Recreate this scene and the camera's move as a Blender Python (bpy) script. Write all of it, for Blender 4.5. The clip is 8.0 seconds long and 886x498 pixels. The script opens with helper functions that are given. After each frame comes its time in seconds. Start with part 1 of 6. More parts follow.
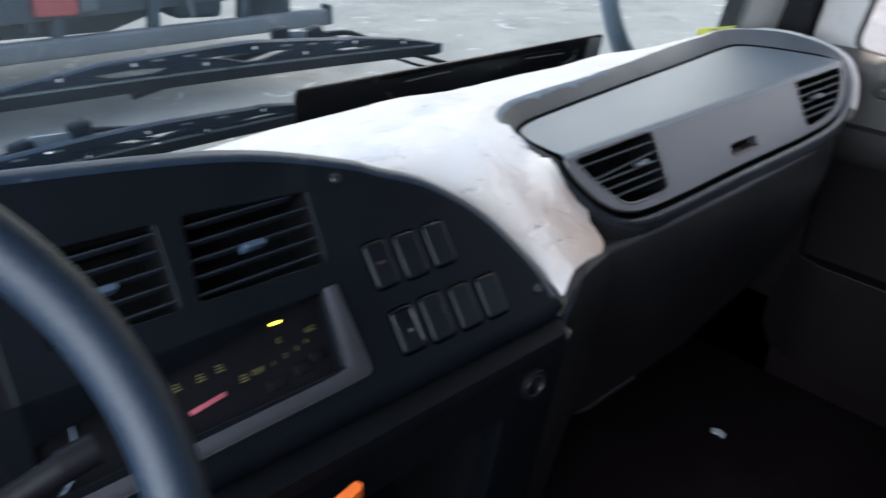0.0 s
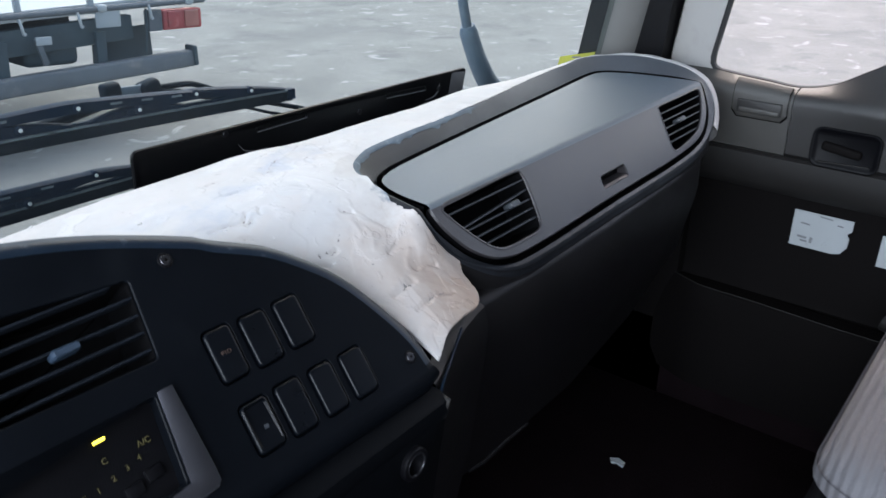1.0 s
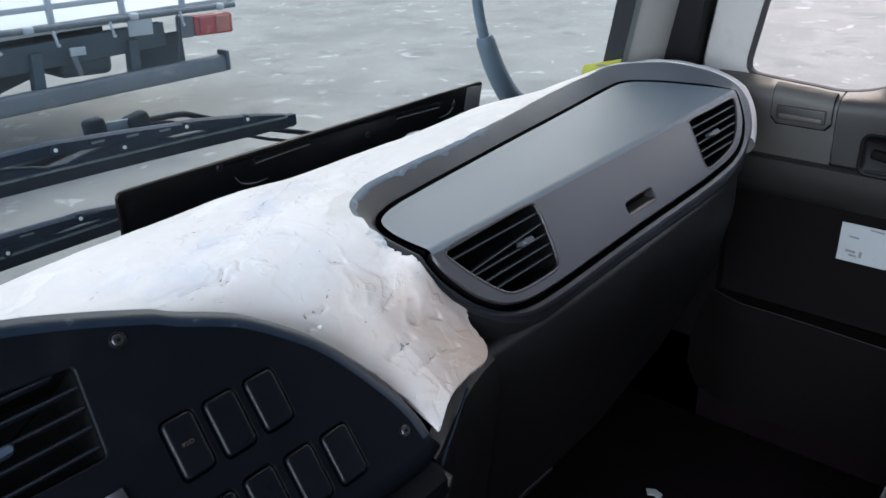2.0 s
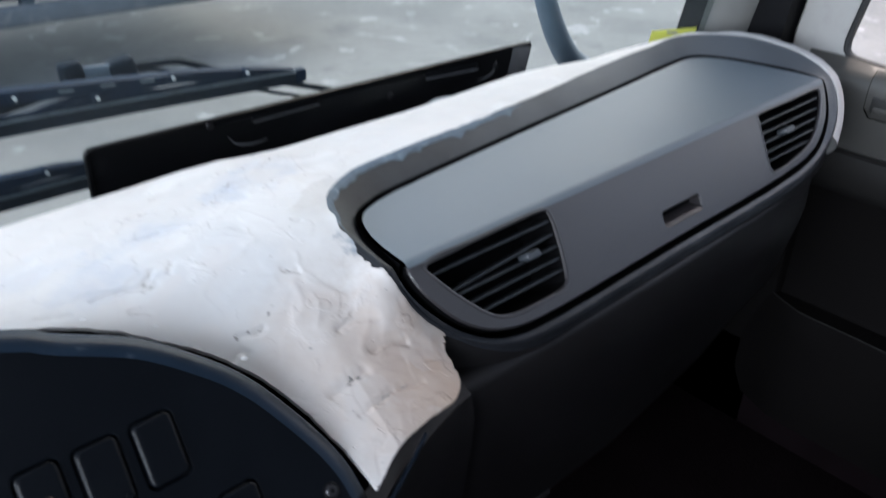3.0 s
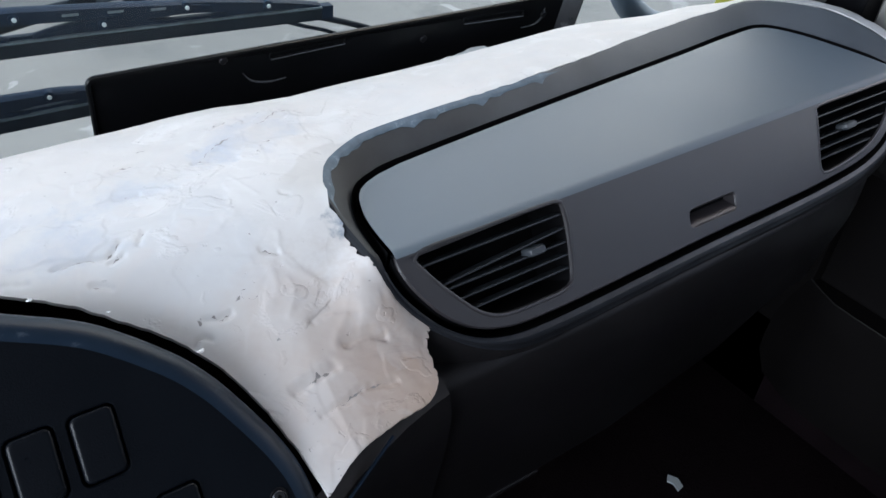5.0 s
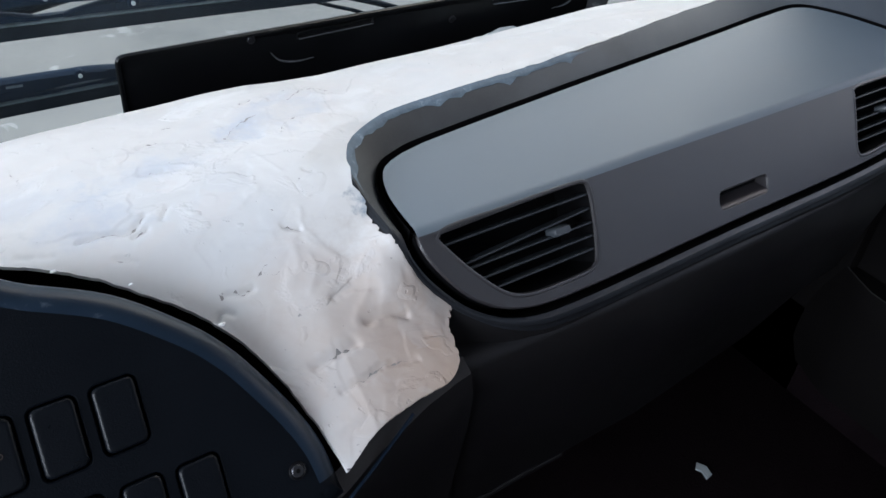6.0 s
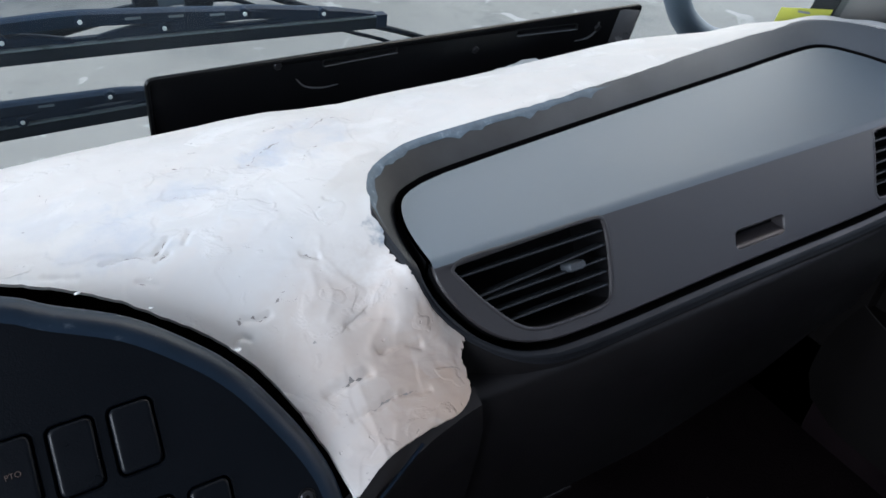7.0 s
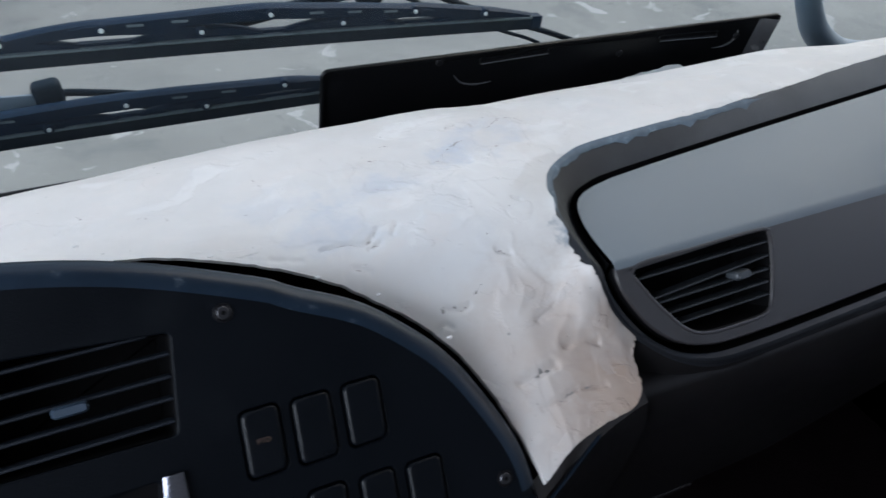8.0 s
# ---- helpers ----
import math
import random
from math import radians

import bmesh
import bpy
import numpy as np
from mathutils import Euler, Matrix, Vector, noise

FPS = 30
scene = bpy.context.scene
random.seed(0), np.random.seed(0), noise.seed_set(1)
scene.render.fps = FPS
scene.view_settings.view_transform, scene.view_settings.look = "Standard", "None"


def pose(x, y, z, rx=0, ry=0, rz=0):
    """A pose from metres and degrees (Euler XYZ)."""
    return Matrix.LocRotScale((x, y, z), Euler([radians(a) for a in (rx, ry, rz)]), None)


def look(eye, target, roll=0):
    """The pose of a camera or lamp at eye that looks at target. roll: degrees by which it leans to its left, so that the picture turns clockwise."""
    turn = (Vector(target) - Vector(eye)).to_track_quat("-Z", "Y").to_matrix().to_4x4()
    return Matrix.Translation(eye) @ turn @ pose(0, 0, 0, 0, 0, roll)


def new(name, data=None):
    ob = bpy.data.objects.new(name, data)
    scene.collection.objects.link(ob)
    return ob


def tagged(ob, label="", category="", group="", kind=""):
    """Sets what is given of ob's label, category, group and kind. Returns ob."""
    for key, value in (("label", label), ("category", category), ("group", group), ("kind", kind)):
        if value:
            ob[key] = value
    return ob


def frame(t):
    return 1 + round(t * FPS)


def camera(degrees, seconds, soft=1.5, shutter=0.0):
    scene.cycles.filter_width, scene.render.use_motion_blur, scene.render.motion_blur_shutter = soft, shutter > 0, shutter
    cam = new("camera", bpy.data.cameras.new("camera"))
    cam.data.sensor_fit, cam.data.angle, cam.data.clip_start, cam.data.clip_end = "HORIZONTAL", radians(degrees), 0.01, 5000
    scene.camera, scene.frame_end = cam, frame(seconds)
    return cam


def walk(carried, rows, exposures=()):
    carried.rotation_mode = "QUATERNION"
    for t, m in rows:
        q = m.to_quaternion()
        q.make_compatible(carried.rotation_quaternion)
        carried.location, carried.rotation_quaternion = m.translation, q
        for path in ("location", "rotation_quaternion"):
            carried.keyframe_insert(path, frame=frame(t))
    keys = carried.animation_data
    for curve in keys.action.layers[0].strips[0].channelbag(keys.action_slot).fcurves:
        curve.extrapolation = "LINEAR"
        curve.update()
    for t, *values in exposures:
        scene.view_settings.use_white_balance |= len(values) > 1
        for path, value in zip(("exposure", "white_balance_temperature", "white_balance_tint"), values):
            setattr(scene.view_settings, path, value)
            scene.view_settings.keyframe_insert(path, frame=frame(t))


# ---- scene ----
cam = camera(56.5, 8.0, shutter=0.5)
PATH = [
    (0, (0.021, 0.03, 2.417), (1.26, 1.314, 1.513), 2.0),
    (0.5, (0.073, 0.044, 2.411), (1.505, 1.13, 1.534), 2.4),
    (0.7, (0.081, 0.045, 2.411), (1.532, 1.133, 1.567), 1.7),
    (1, (0.098, 0.065, 2.416), (1.535, 1.176, 1.579), 0.7),
    (1.5, (0.147, 0.09, 2.429), (1.557, 1.228, 1.583), -0.4),
    (1.7, (0.164, 0.094, 2.425), (1.564, 1.25, 1.587), -1.1),
    (2.8, (0.317, 0.119, 2.443), (1.549, 1.406, 1.534), -0.6),
    (3, (0.354, 0.132, 2.44), (1.539, 1.393, 1.438), 1.3),
    (3.2, (0.382, 0.139, 2.454), (1.541, 1.367, 1.383), 2.1),
    (3.5, (0.404, 0.148, 2.466), (1.54, 1.384, 1.38), 1.7),
    (4, (0.43, 0.158, 2.467), (1.525, 1.396, 1.341), 3.1),
    (4.2, (0.425, 0.173, 2.472), (1.51, 1.402, 1.328), 4.3),
    (5.3, (0.442, 0.161, 2.477), (1.43, 1.406, 1.262), 5.6),
    (5.5, (0.444, 0.163, 2.468), (1.414, 1.417, 1.248), 5.3),
    (6, (0.443, 0.157, 2.47), (1.383, 1.42, 1.236), 4.7),
    (6.5, (0.443, 0.153, 2.477), (1.362, 1.442, 1.256), 4.5),
    (7, (0.443, 0.156, 2.483), (1.36, 1.467, 1.283), 5.6),
    (7.5, (0.387, 0.172, 2.492), (1.249, 1.507, 1.276), 6.7),
    (8, (0.334, 0.193, 2.504), (1.146, 1.535, 1.263), 6.7),
]
walk(cam, [(t, look(eye, target, roll)) for t, eye, target, roll in PATH], [(0.0, 1.88, 5880, 10), (1.0, 1.67, 5900, 10), (3.5, 1.65, 5900, 10), (5.5, 1.56, 5920, 10), (7.0, 1.60, 5920, 10), (7.5, 1.50, 5910, 10), (8.0, 1.27, 5900, 10)])

# ---- light ----
world = bpy.data.worlds.new("sky")
scene.world = world
world.use_nodes = True
wn = world.node_tree
sky = wn.nodes.new("ShaderNodeTexSky")
sky.sky_type, sky.sun_disc = "NISHITA", False
sky.sun_elevation, sky.sun_rotation = radians(50), radians(66)
sky.air_density, sky.dust_density, sky.ozone_density = 1.2, 5.0, 1.0
wn.links.new(sky.outputs["Color"], wn.nodes["Background"].inputs["Color"])
wn.nodes["Background"].inputs["Strength"].default_value = 0.14
sun = new("sun", bpy.data.lights.new("sun", "SUN"))
sun.data.energy, sun.data.angle, sun.data.color = 0.8, radians(80), (1.0, 0.98, 0.95)
sun.matrix_world = look((0, 0, 20), (15.3, -6.8, 0.0))

# added area lamp in the unseen driver's side opening, standing in for sky light
side_light = new("side_light", bpy.data.lights.new("side_light", "AREA"))
side_light.data.shape, side_light.data.size, side_light.data.size_y = "RECTANGLE", 1.2, 0.75
side_light.data.energy, side_light.data.color = 14.0, (0.95, 0.975, 1.0)
side_light.matrix_world = look((-0.62, 0.12, 2.48), (0.9, 0.5, 2.1))

# ---- materials ----
def surf(name, base, rough=0.5, var=0.15, scale=8.0, fine=120.0, bump=0.1, metal=0.0, spec=0.5, tint=None, dirt=None, dirt_scale=4.0, dirt_at=0.62, wear=0.1):
    """A painted, moulded or cast surface: base colour varied at two scales, roughness wear, fine relief and blotches of dirt."""
    m = bpy.data.materials.new(name)
    m.use_nodes = True
    nt = m.node_tree
    b = nt.nodes["Principled BSDF"]
    b.inputs["Metallic"].default_value = metal
    b.inputs["Specular IOR Level"].default_value = spec
    tc = nt.nodes.new("ShaderNodeTexCoord")

    def tex(s, detail=5.0, rgh=0.6):
        n = nt.nodes.new("ShaderNodeTexNoise")
        n.inputs["Scale"].default_value, n.inputs["Detail"].default_value, n.inputs["Roughness"].default_value = s, detail, rgh
        nt.links.new(tc.outputs["Object"], n.inputs["Vector"])
        return n

    def ramp(src, lo, hi, a, c):
        r = nt.nodes.new("ShaderNodeValToRGB")
        r.color_ramp.elements[0].position, r.color_ramp.elements[1].position = lo, hi
        r.color_ramp.elements[0].color, r.color_ramp.elements[1].color = a, c
        nt.links.new(src, r.inputs["Fac"])
        return r

    def mix(fac, a, c):
        n = nt.nodes.new("ShaderNodeMix")
        n.data_type = "RGBA"
        for sock, v in ((n.inputs[0], fac), (n.inputs[6], a), (n.inputs[7], c)):
            if isinstance(v, (tuple, float)):
                sock.default_value = v
            else:
                nt.links.new(v, sock)
        return n.outputs[2]

    dark = tuple(c * (1 - var) for c in base) + (1,)
    light = tuple(min(1, c * (1 + var)) for c in (tint or base)) + (1,)
    big, small = tex(scale), tex(fine, 3.0)
    col = ramp(big.outputs["Fac"], 0.3, 0.7, dark, light).outputs["Color"]
    grain = ramp(small.outputs["Fac"], 0.3, 0.7, tuple(c * (1 - 0.5 * var) for c in base) + (1,), tuple(min(1, c * (1 + 0.5 * var)) for c in base) + (1,)).outputs["Color"]
    col = mix(0.35, col, grain)
    if dirt:
        d = tex(dirt_scale, 8.0, 0.65)
        f = ramp(d.outputs["Fac"], dirt_at, dirt_at + 0.12, (0, 0, 0, 1), (1, 1, 1, 1))
        col = mix(f.outputs["Color"], col, dirt + (1,))
    nt.links.new(col, b.inputs["Base Color"])
    rr = nt.nodes.new("ShaderNodeMapRange")
    rr.inputs["To Min"].default_value, rr.inputs["To Max"].default_value = max(0.02, rough - wear), min(1, rough + wear)
    nt.links.new(big.outputs["Fac"], rr.inputs["Value"])
    nt.links.new(rr.outputs["Result"], b.inputs["Roughness"])
    if bump:
        bn = nt.nodes.new("ShaderNodeBump")
        bn.inputs["Strength"].default_value, bn.inputs["Distance"].default_value = bump, 0.002
        nt.links.new(small.outputs["Fac"], bn.inputs["Height"])
        nt.links.new(bn.outputs["Normal"], b.inputs["Normal"])
    return m


def glow(name, color, strength):
    m = bpy.data.materials.new(name)
    m.use_nodes = True
    b = m.node_tree.nodes["Principled BSDF"]
    b.inputs["Base Color"].default_value = (*color, 1)
    b.inputs["Emission Color"].default_value = (*color, 1)
    b.inputs["Emission Strength"].default_value = strength
    return m


def glass(name, tint=(0.93, 0.96, 0.96), gloss=0.06):
    """A thin pane: mostly clear, with a little mirror and a film of dust."""
    m = bpy.data.materials.new(name)
    m.use_nodes = True
    nt = m.node_tree
    nt.nodes.remove(nt.nodes["Principled BSDF"])
    out = nt.nodes["Material Output"]
    tr, gl, fr = nt.nodes.new("ShaderNodeBsdfTransparent"), nt.nodes.new("ShaderNodeBsdfGlossy"), nt.nodes.new("ShaderNodeFresnel")
    tr.inputs["Color"].default_value, gl.inputs["Roughness"].default_value, fr.inputs["IOR"].default_value = (*tint, 1), 0.05, 1.06
    mx = nt.nodes.new("ShaderNodeMixShader")
    nt.links.new(fr.outputs[0], mx.inputs[0])
    nt.links.new(tr.outputs[0], mx.inputs[1])
    nt.links.new(gl.outputs[0], mx.inputs[2])
    df = nt.nodes.new("ShaderNodeBsdfDiffuse")
    df.inputs["Color"].default_value = (0.7, 0.75, 0.8, 1)
    nz, tc = nt.nodes.new("ShaderNodeTexNoise"), nt.nodes.new("ShaderNodeTexCoord")
    nz.inputs["Scale"].default_value, nz.inputs["Detail"].default_value = 3.0, 6.0
    nt.links.new(tc.outputs["Object"], nz.inputs["Vector"])
    mr = nt.nodes.new("ShaderNodeMapRange")
    mr.inputs["From Min"].default_value, mr.inputs["From Max"].default_value = 0.3, 0.7
    mr.inputs["To Min"].default_value, mr.inputs["To Max"].default_value = 0.0, gloss
    nt.links.new(nz.outputs["Fac"], mr.inputs["Value"])
    m2 = nt.nodes.new("ShaderNodeMixShader")
    nt.links.new(mr.outputs["Result"], m2.inputs[0])
    nt.links.new(mx.outputs[0], m2.inputs[1])
    nt.links.new(df.outputs[0], m2.inputs[2])
    nt.links.new(m2.outputs[0], out.inputs["Surface"])
    return m


def putty_material():
    """Dried body filler: chalky off-white coats with flaked edges, blue-grey smudges and a beige front end."""
    m = surf("filler", (0.548, 0.533, 0.520), 0.75, 0.05, 14.0, 60.0, 0.05, spec=0.12, tint=(0.578, 0.566, 0.555))
    nt = m.node_tree
    b = nt.nodes["Principled BSDF"]
    tc = nt.nodes.new("ShaderNodeTexCoord")
    col = b.inputs["Base Color"].links[0].from_socket

    def noise_mask(scale, lo, hi, detail=6.0, stretch=(1, 1, 1), warp=0.0):
        mp = nt.nodes.new("ShaderNodeMapping")
        mp.inputs["Scale"].default_value = stretch
        nt.links.new(tc.outputs["Object"], mp.inputs["Vector"])
        n = nt.nodes.new("ShaderNodeTexNoise")
        n.inputs["Scale"].default_value, n.inputs["Detail"].default_value, n.inputs["Distortion"].default_value = scale, detail, warp
        nt.links.new(mp.outputs["Vector"], n.inputs["Vector"])
        r = nt.nodes.new("ShaderNodeMapRange")
        r.inputs["From Min"].default_value, r.inputs["From Max"].default_value = lo, hi
        nt.links.new(n.outputs["Fac"], r.inputs["Value"])
        return r.outputs["Result"]

    def blend(fac, a, c, amount=1.0):
        mm = nt.nodes.new("ShaderNodeMath")
        mm.operation, mm.inputs[1].default_value = "MULTIPLY", amount
        nt.links.new(fac, mm.inputs[0])
        n = nt.nodes.new("ShaderNodeMix")
        n.data_type = "RGBA"
        nt.links.new(mm.outputs[0], n.inputs[0])
        nt.links.new(a, n.inputs[6])
        n.inputs[7].default_value = (*c, 1)
        return n.outputs[2]

    def ragged(scale, wide):
        """Noise that frays the border of a stain, in metres."""
        ns = nt.nodes.new("ShaderNodeTexNoise")
        ns.inputs["Scale"].default_value, ns.inputs["Detail"].default_value, ns.inputs["Roughness"].default_value = scale, 7.0, 0.65
        nt.links.new(tc.outputs["Object"], ns.inputs["Vector"])
        ad = nt.nodes.new("ShaderNodeMath")
        ad.operation, ad.inputs[1].default_value, ad.inputs[2].default_value = "MULTIPLY_ADD", 2 * wide, -wide
        nt.links.new(ns.outputs["Fac"], ad.inputs[0])
        return ad.outputs[0]

    def stain(at, outer, inner, fray, squeeze=(1, 1, 1)):
        """A stain round a place, full inside inner and gone outside outer."""
        mp = nt.nodes.new("ShaderNodeMapping")
        mp.inputs["Scale"].default_value = squeeze
        nt.links.new(tc.outputs["Object"], mp.inputs["Vector"])
        d = nt.nodes.new("ShaderNodeVectorMath")
        d.operation = "DISTANCE"
        nt.links.new(mp.outputs["Vector"], d.inputs[0])
        d.inputs[1].default_value = tuple(p * q for p, q in zip(at, squeeze))
        su = nt.nodes.new("ShaderNodeMath")
        su.operation = "ADD"
        nt.links.new(d.outputs["Value"], su.inputs[0])
        nt.links.new(fray, su.inputs[1])
        r = nt.nodes.new("ShaderNodeMapRange")
        r.inputs["From Min"].default_value, r.inputs["From Max"].default_value = outer, inner
        nt.links.new(su.outputs[0], r.inputs["Value"])
        return r.outputs["Result"]

    wide, mid, fine = ragged(16.0, 0.075), ragged(34.0, 0.05), ragged(90.0, 0.02)
    # thin grey and warm coats over the white
    col = blend(noise_mask(6.0, 0.52, 0.72, warp=0.5), col, (0.55, 0.57, 0.60), 0.45)
    col = blend(noise_mask(15.0, 0.56, 0.62, 7.0, (1, 1.3, 1), 0.6), col, (0.64, 0.633, 0.628), 0.5)
    col = blend(noise_mask(10.0, 0.58, 0.68, 8.0, (1, 1.5, 1), 0.8), col, (0.54, 0.53, 0.525), 0.4)
    # the beige coat at the front end, browner towards its tip
    col = blend(stain((0.705, 0.490, 2.045), 0.165, 0.085, wide), col, (0.505, 0.440, 0.400), 0.85)
    col = blend(stain((0.735, 0.490, 2.02), 0.110, 0.02, wide), col, (0.425, 0.32, 0.25), 0.8)
    col = blend(noise_mask(26.0, 0.56, 0.62, 8.0, (1, 1.4, 1), 1.0), col, (0.58, 0.545, 0.525), 0.3)
    col = blend(noise_mask(11.0, 0.48, 0.60, 8.0, (1, 1.6, 1), 0.7), col, (0.50, 0.50, 0.505), 0.30)
    # a whiter patch of filler beside the storage box
    col = blend(stain((0.688, 0.650, 2.11), 0.072, 0.050, mid, (1.0, 0.9, 0.3)), col, (0.63, 0.622, 0.615), 0.7)
    # blue-grey smudges; the fifth paints a grey shadow
    for at, r, amount in (((0.513, 0.655, 2.12), 0.034, 0.55), ((0.566, 0.695, 2.12), 0.030, 0.5), ((0.641, 0.717, 2.12), 0.022, 0.6), ((0.673, 0.729, 2.12), 0.034, 0.5), ((0.716, 0.750, 2.12), 0.030, 0.4), ((0.480, 0.700, 2.12), 0.03, 0.3)):
        col = blend(stain(at, r, 0.2 * r, mid, (0.8, 1.25, 1)), col, (0.42, 0.455, 0.52), amount)
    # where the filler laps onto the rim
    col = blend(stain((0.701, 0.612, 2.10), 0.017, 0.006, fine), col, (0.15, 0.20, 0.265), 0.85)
    col = blend(noise_mask(150.0, 0.735, 0.77, 3.0), col, (0.20, 0.20, 0.20), 0.7)
    nt.links.new(col, b.inputs["Base Color"])
    # flaked edges of coats, long trowel sweeps and pits
    prev = b.inputs["Normal"].links[0].from_socket
    for fac, deep in ((noise_mask(7.0, 0.50, 0.60, 3.0, (1, 1.4, 1), 0.5), 0.0008), (noise_mask(15.0, 0.575, 0.615, 5.0, (1, 1.3, 1), 0.4), 0.0006), (noise_mask(18.0, 0.3, 0.7, 3.0, (1, 2.0, 1), 0.4), 0.0005), (noise_mask(24.0, 0.62, 0.66, 3.0, (1, 1.3, 1), 0.4), 0.0004), (noise_mask(90.0, 0.70, 0.74, 4.0), -0.0004)):
        bn = nt.nodes.new("ShaderNodeBump")
        bn.inputs["Strength"].default_value, bn.inputs["Distance"].default_value = 1.0, abs(deep)
        bn.invert = deep < 0
        nt.links.new(fac, bn.inputs["Height"])
        nt.links.new(prev, bn.inputs["Normal"])
        prev = bn.outputs["Normal"]
    nt.links.new(prev, b.inputs["Normal"])
    return m


def lit_round(m, at, outer, inner, colour):
    """Paler colour painted round a place for the light on it, frayed at its border."""
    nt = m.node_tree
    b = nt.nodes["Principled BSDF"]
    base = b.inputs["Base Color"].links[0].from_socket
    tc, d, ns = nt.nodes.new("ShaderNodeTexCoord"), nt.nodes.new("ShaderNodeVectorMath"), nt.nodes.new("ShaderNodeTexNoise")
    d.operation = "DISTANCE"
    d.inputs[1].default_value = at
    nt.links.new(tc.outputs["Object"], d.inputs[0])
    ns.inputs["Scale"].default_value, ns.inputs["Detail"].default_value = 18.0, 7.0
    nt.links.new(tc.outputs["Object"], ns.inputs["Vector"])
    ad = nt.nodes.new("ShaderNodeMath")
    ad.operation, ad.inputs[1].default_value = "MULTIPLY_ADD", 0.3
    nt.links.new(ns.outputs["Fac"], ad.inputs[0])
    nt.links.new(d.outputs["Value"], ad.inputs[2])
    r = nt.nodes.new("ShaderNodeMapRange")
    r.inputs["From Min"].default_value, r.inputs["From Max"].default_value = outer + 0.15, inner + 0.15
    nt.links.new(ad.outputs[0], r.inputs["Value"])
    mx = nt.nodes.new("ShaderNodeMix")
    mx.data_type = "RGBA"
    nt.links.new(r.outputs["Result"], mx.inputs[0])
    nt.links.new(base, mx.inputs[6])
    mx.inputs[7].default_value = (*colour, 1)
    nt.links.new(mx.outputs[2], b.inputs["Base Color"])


M_PUTTY = putty_material()
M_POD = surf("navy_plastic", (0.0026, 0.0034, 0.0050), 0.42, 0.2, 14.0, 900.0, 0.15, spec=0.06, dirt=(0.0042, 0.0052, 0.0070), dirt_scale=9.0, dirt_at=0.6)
# bluer and paler than the fascia: sky sheen on the edge, painted in
M_EDGE = surf("worn_edge_with_sheen", (0.0068, 0.0135, 0.0245), 0.36, 0.25, 30.0, 700.0, 0.05, spec=0.2, dirt=(0.060, 0.076, 0.096), dirt_scale=60.0, dirt_at=0.63)
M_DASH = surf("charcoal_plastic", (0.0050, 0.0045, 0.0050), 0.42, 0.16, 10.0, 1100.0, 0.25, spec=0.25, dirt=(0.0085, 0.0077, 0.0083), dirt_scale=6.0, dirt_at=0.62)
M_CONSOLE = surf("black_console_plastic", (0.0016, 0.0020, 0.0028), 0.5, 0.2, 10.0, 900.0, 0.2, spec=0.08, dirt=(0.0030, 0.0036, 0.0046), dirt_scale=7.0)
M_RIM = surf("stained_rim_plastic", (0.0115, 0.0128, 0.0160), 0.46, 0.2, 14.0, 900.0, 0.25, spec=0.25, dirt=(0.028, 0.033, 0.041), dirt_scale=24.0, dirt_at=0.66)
# light on the rim's right-hand end, put into its colour
lit_round(M_RIM, (1.42, 0.95, 2.12), 0.72, 0.28, (0.080, 0.088, 0.100))
M_SMEAR = surf("blue_grey_smear", (0.085, 0.118, 0.155), 0.7, 0.4, 60.0, 300.0, 0.4, dirt=(0.27, 0.32, 0.37), dirt_scale=60.0, dirt_at=0.58)
# lid and front of one box, the front set about five times darker
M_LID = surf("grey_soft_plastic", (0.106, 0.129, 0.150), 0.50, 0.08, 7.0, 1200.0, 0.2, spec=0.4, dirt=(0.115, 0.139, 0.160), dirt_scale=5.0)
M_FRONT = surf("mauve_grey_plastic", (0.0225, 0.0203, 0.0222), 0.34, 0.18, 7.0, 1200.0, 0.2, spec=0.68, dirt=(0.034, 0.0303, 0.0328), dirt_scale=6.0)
M_BLACK = surf("black_plastic", (0.003, 0.003, 0.004), 0.45, 0.2, 20.0, 700.0, 0.15, spec=0.12)
M_GAP = surf("black_recess", (0.0022, 0.0022, 0.0026), 0.8, 0.2, 20.0, 400.0, 0.0, spec=0.05)
M_GAPGREY = surf("crack_shade", (0.24, 0.225, 0.22), 0.9, 0.3, 60.0, 400.0, 0.0)
M_SLAT = surf("vent_plastic", (0.016, 0.018, 0.021), 0.33, 0.15, 30.0, 700.0, 0.1, spec=0.4)
M_SLATDARK = surf("black_vent_plastic", (0.0090, 0.0115, 0.0165), 0.36, 0.15, 30.0, 700.0, 0.1, spec=0.3)
M_KNOB = surf("grey_knob_plastic", (0.032, 0.037, 0.043), 0.4, 0.1, 40.0, 500.0, 0.1)
M_BLUEKNOB = surf("blue_knob_plastic", (0.024, 0.038, 0.060), 0.4, 0.1, 40.0, 500.0, 0.1)
M_SWITCH = surf("switch_plastic", (0.0022, 0.0030, 0.0046), 0.30, 0.15, 30.0, 900.0, 0.12, spec=0.16)
M_SILVER = surf("worn_silver_trim", (0.20, 0.205, 0.24), 0.14, 0.1, 18.0, 500.0, 0.08, metal=0.95, dirt=(0.16, 0.15, 0.155), dirt_scale=25.0)
M_SCREW = surf("dark_steel", (0.045, 0.045, 0.05), 0.35, 0.2, 60.0, 600.0, 0.1, metal=0.8)
M_CHROME = surf("bright_steel", (0.75, 0.77, 0.8), 0.2, 0.05, 60.0, 600.0, 0.02, metal=1.0)
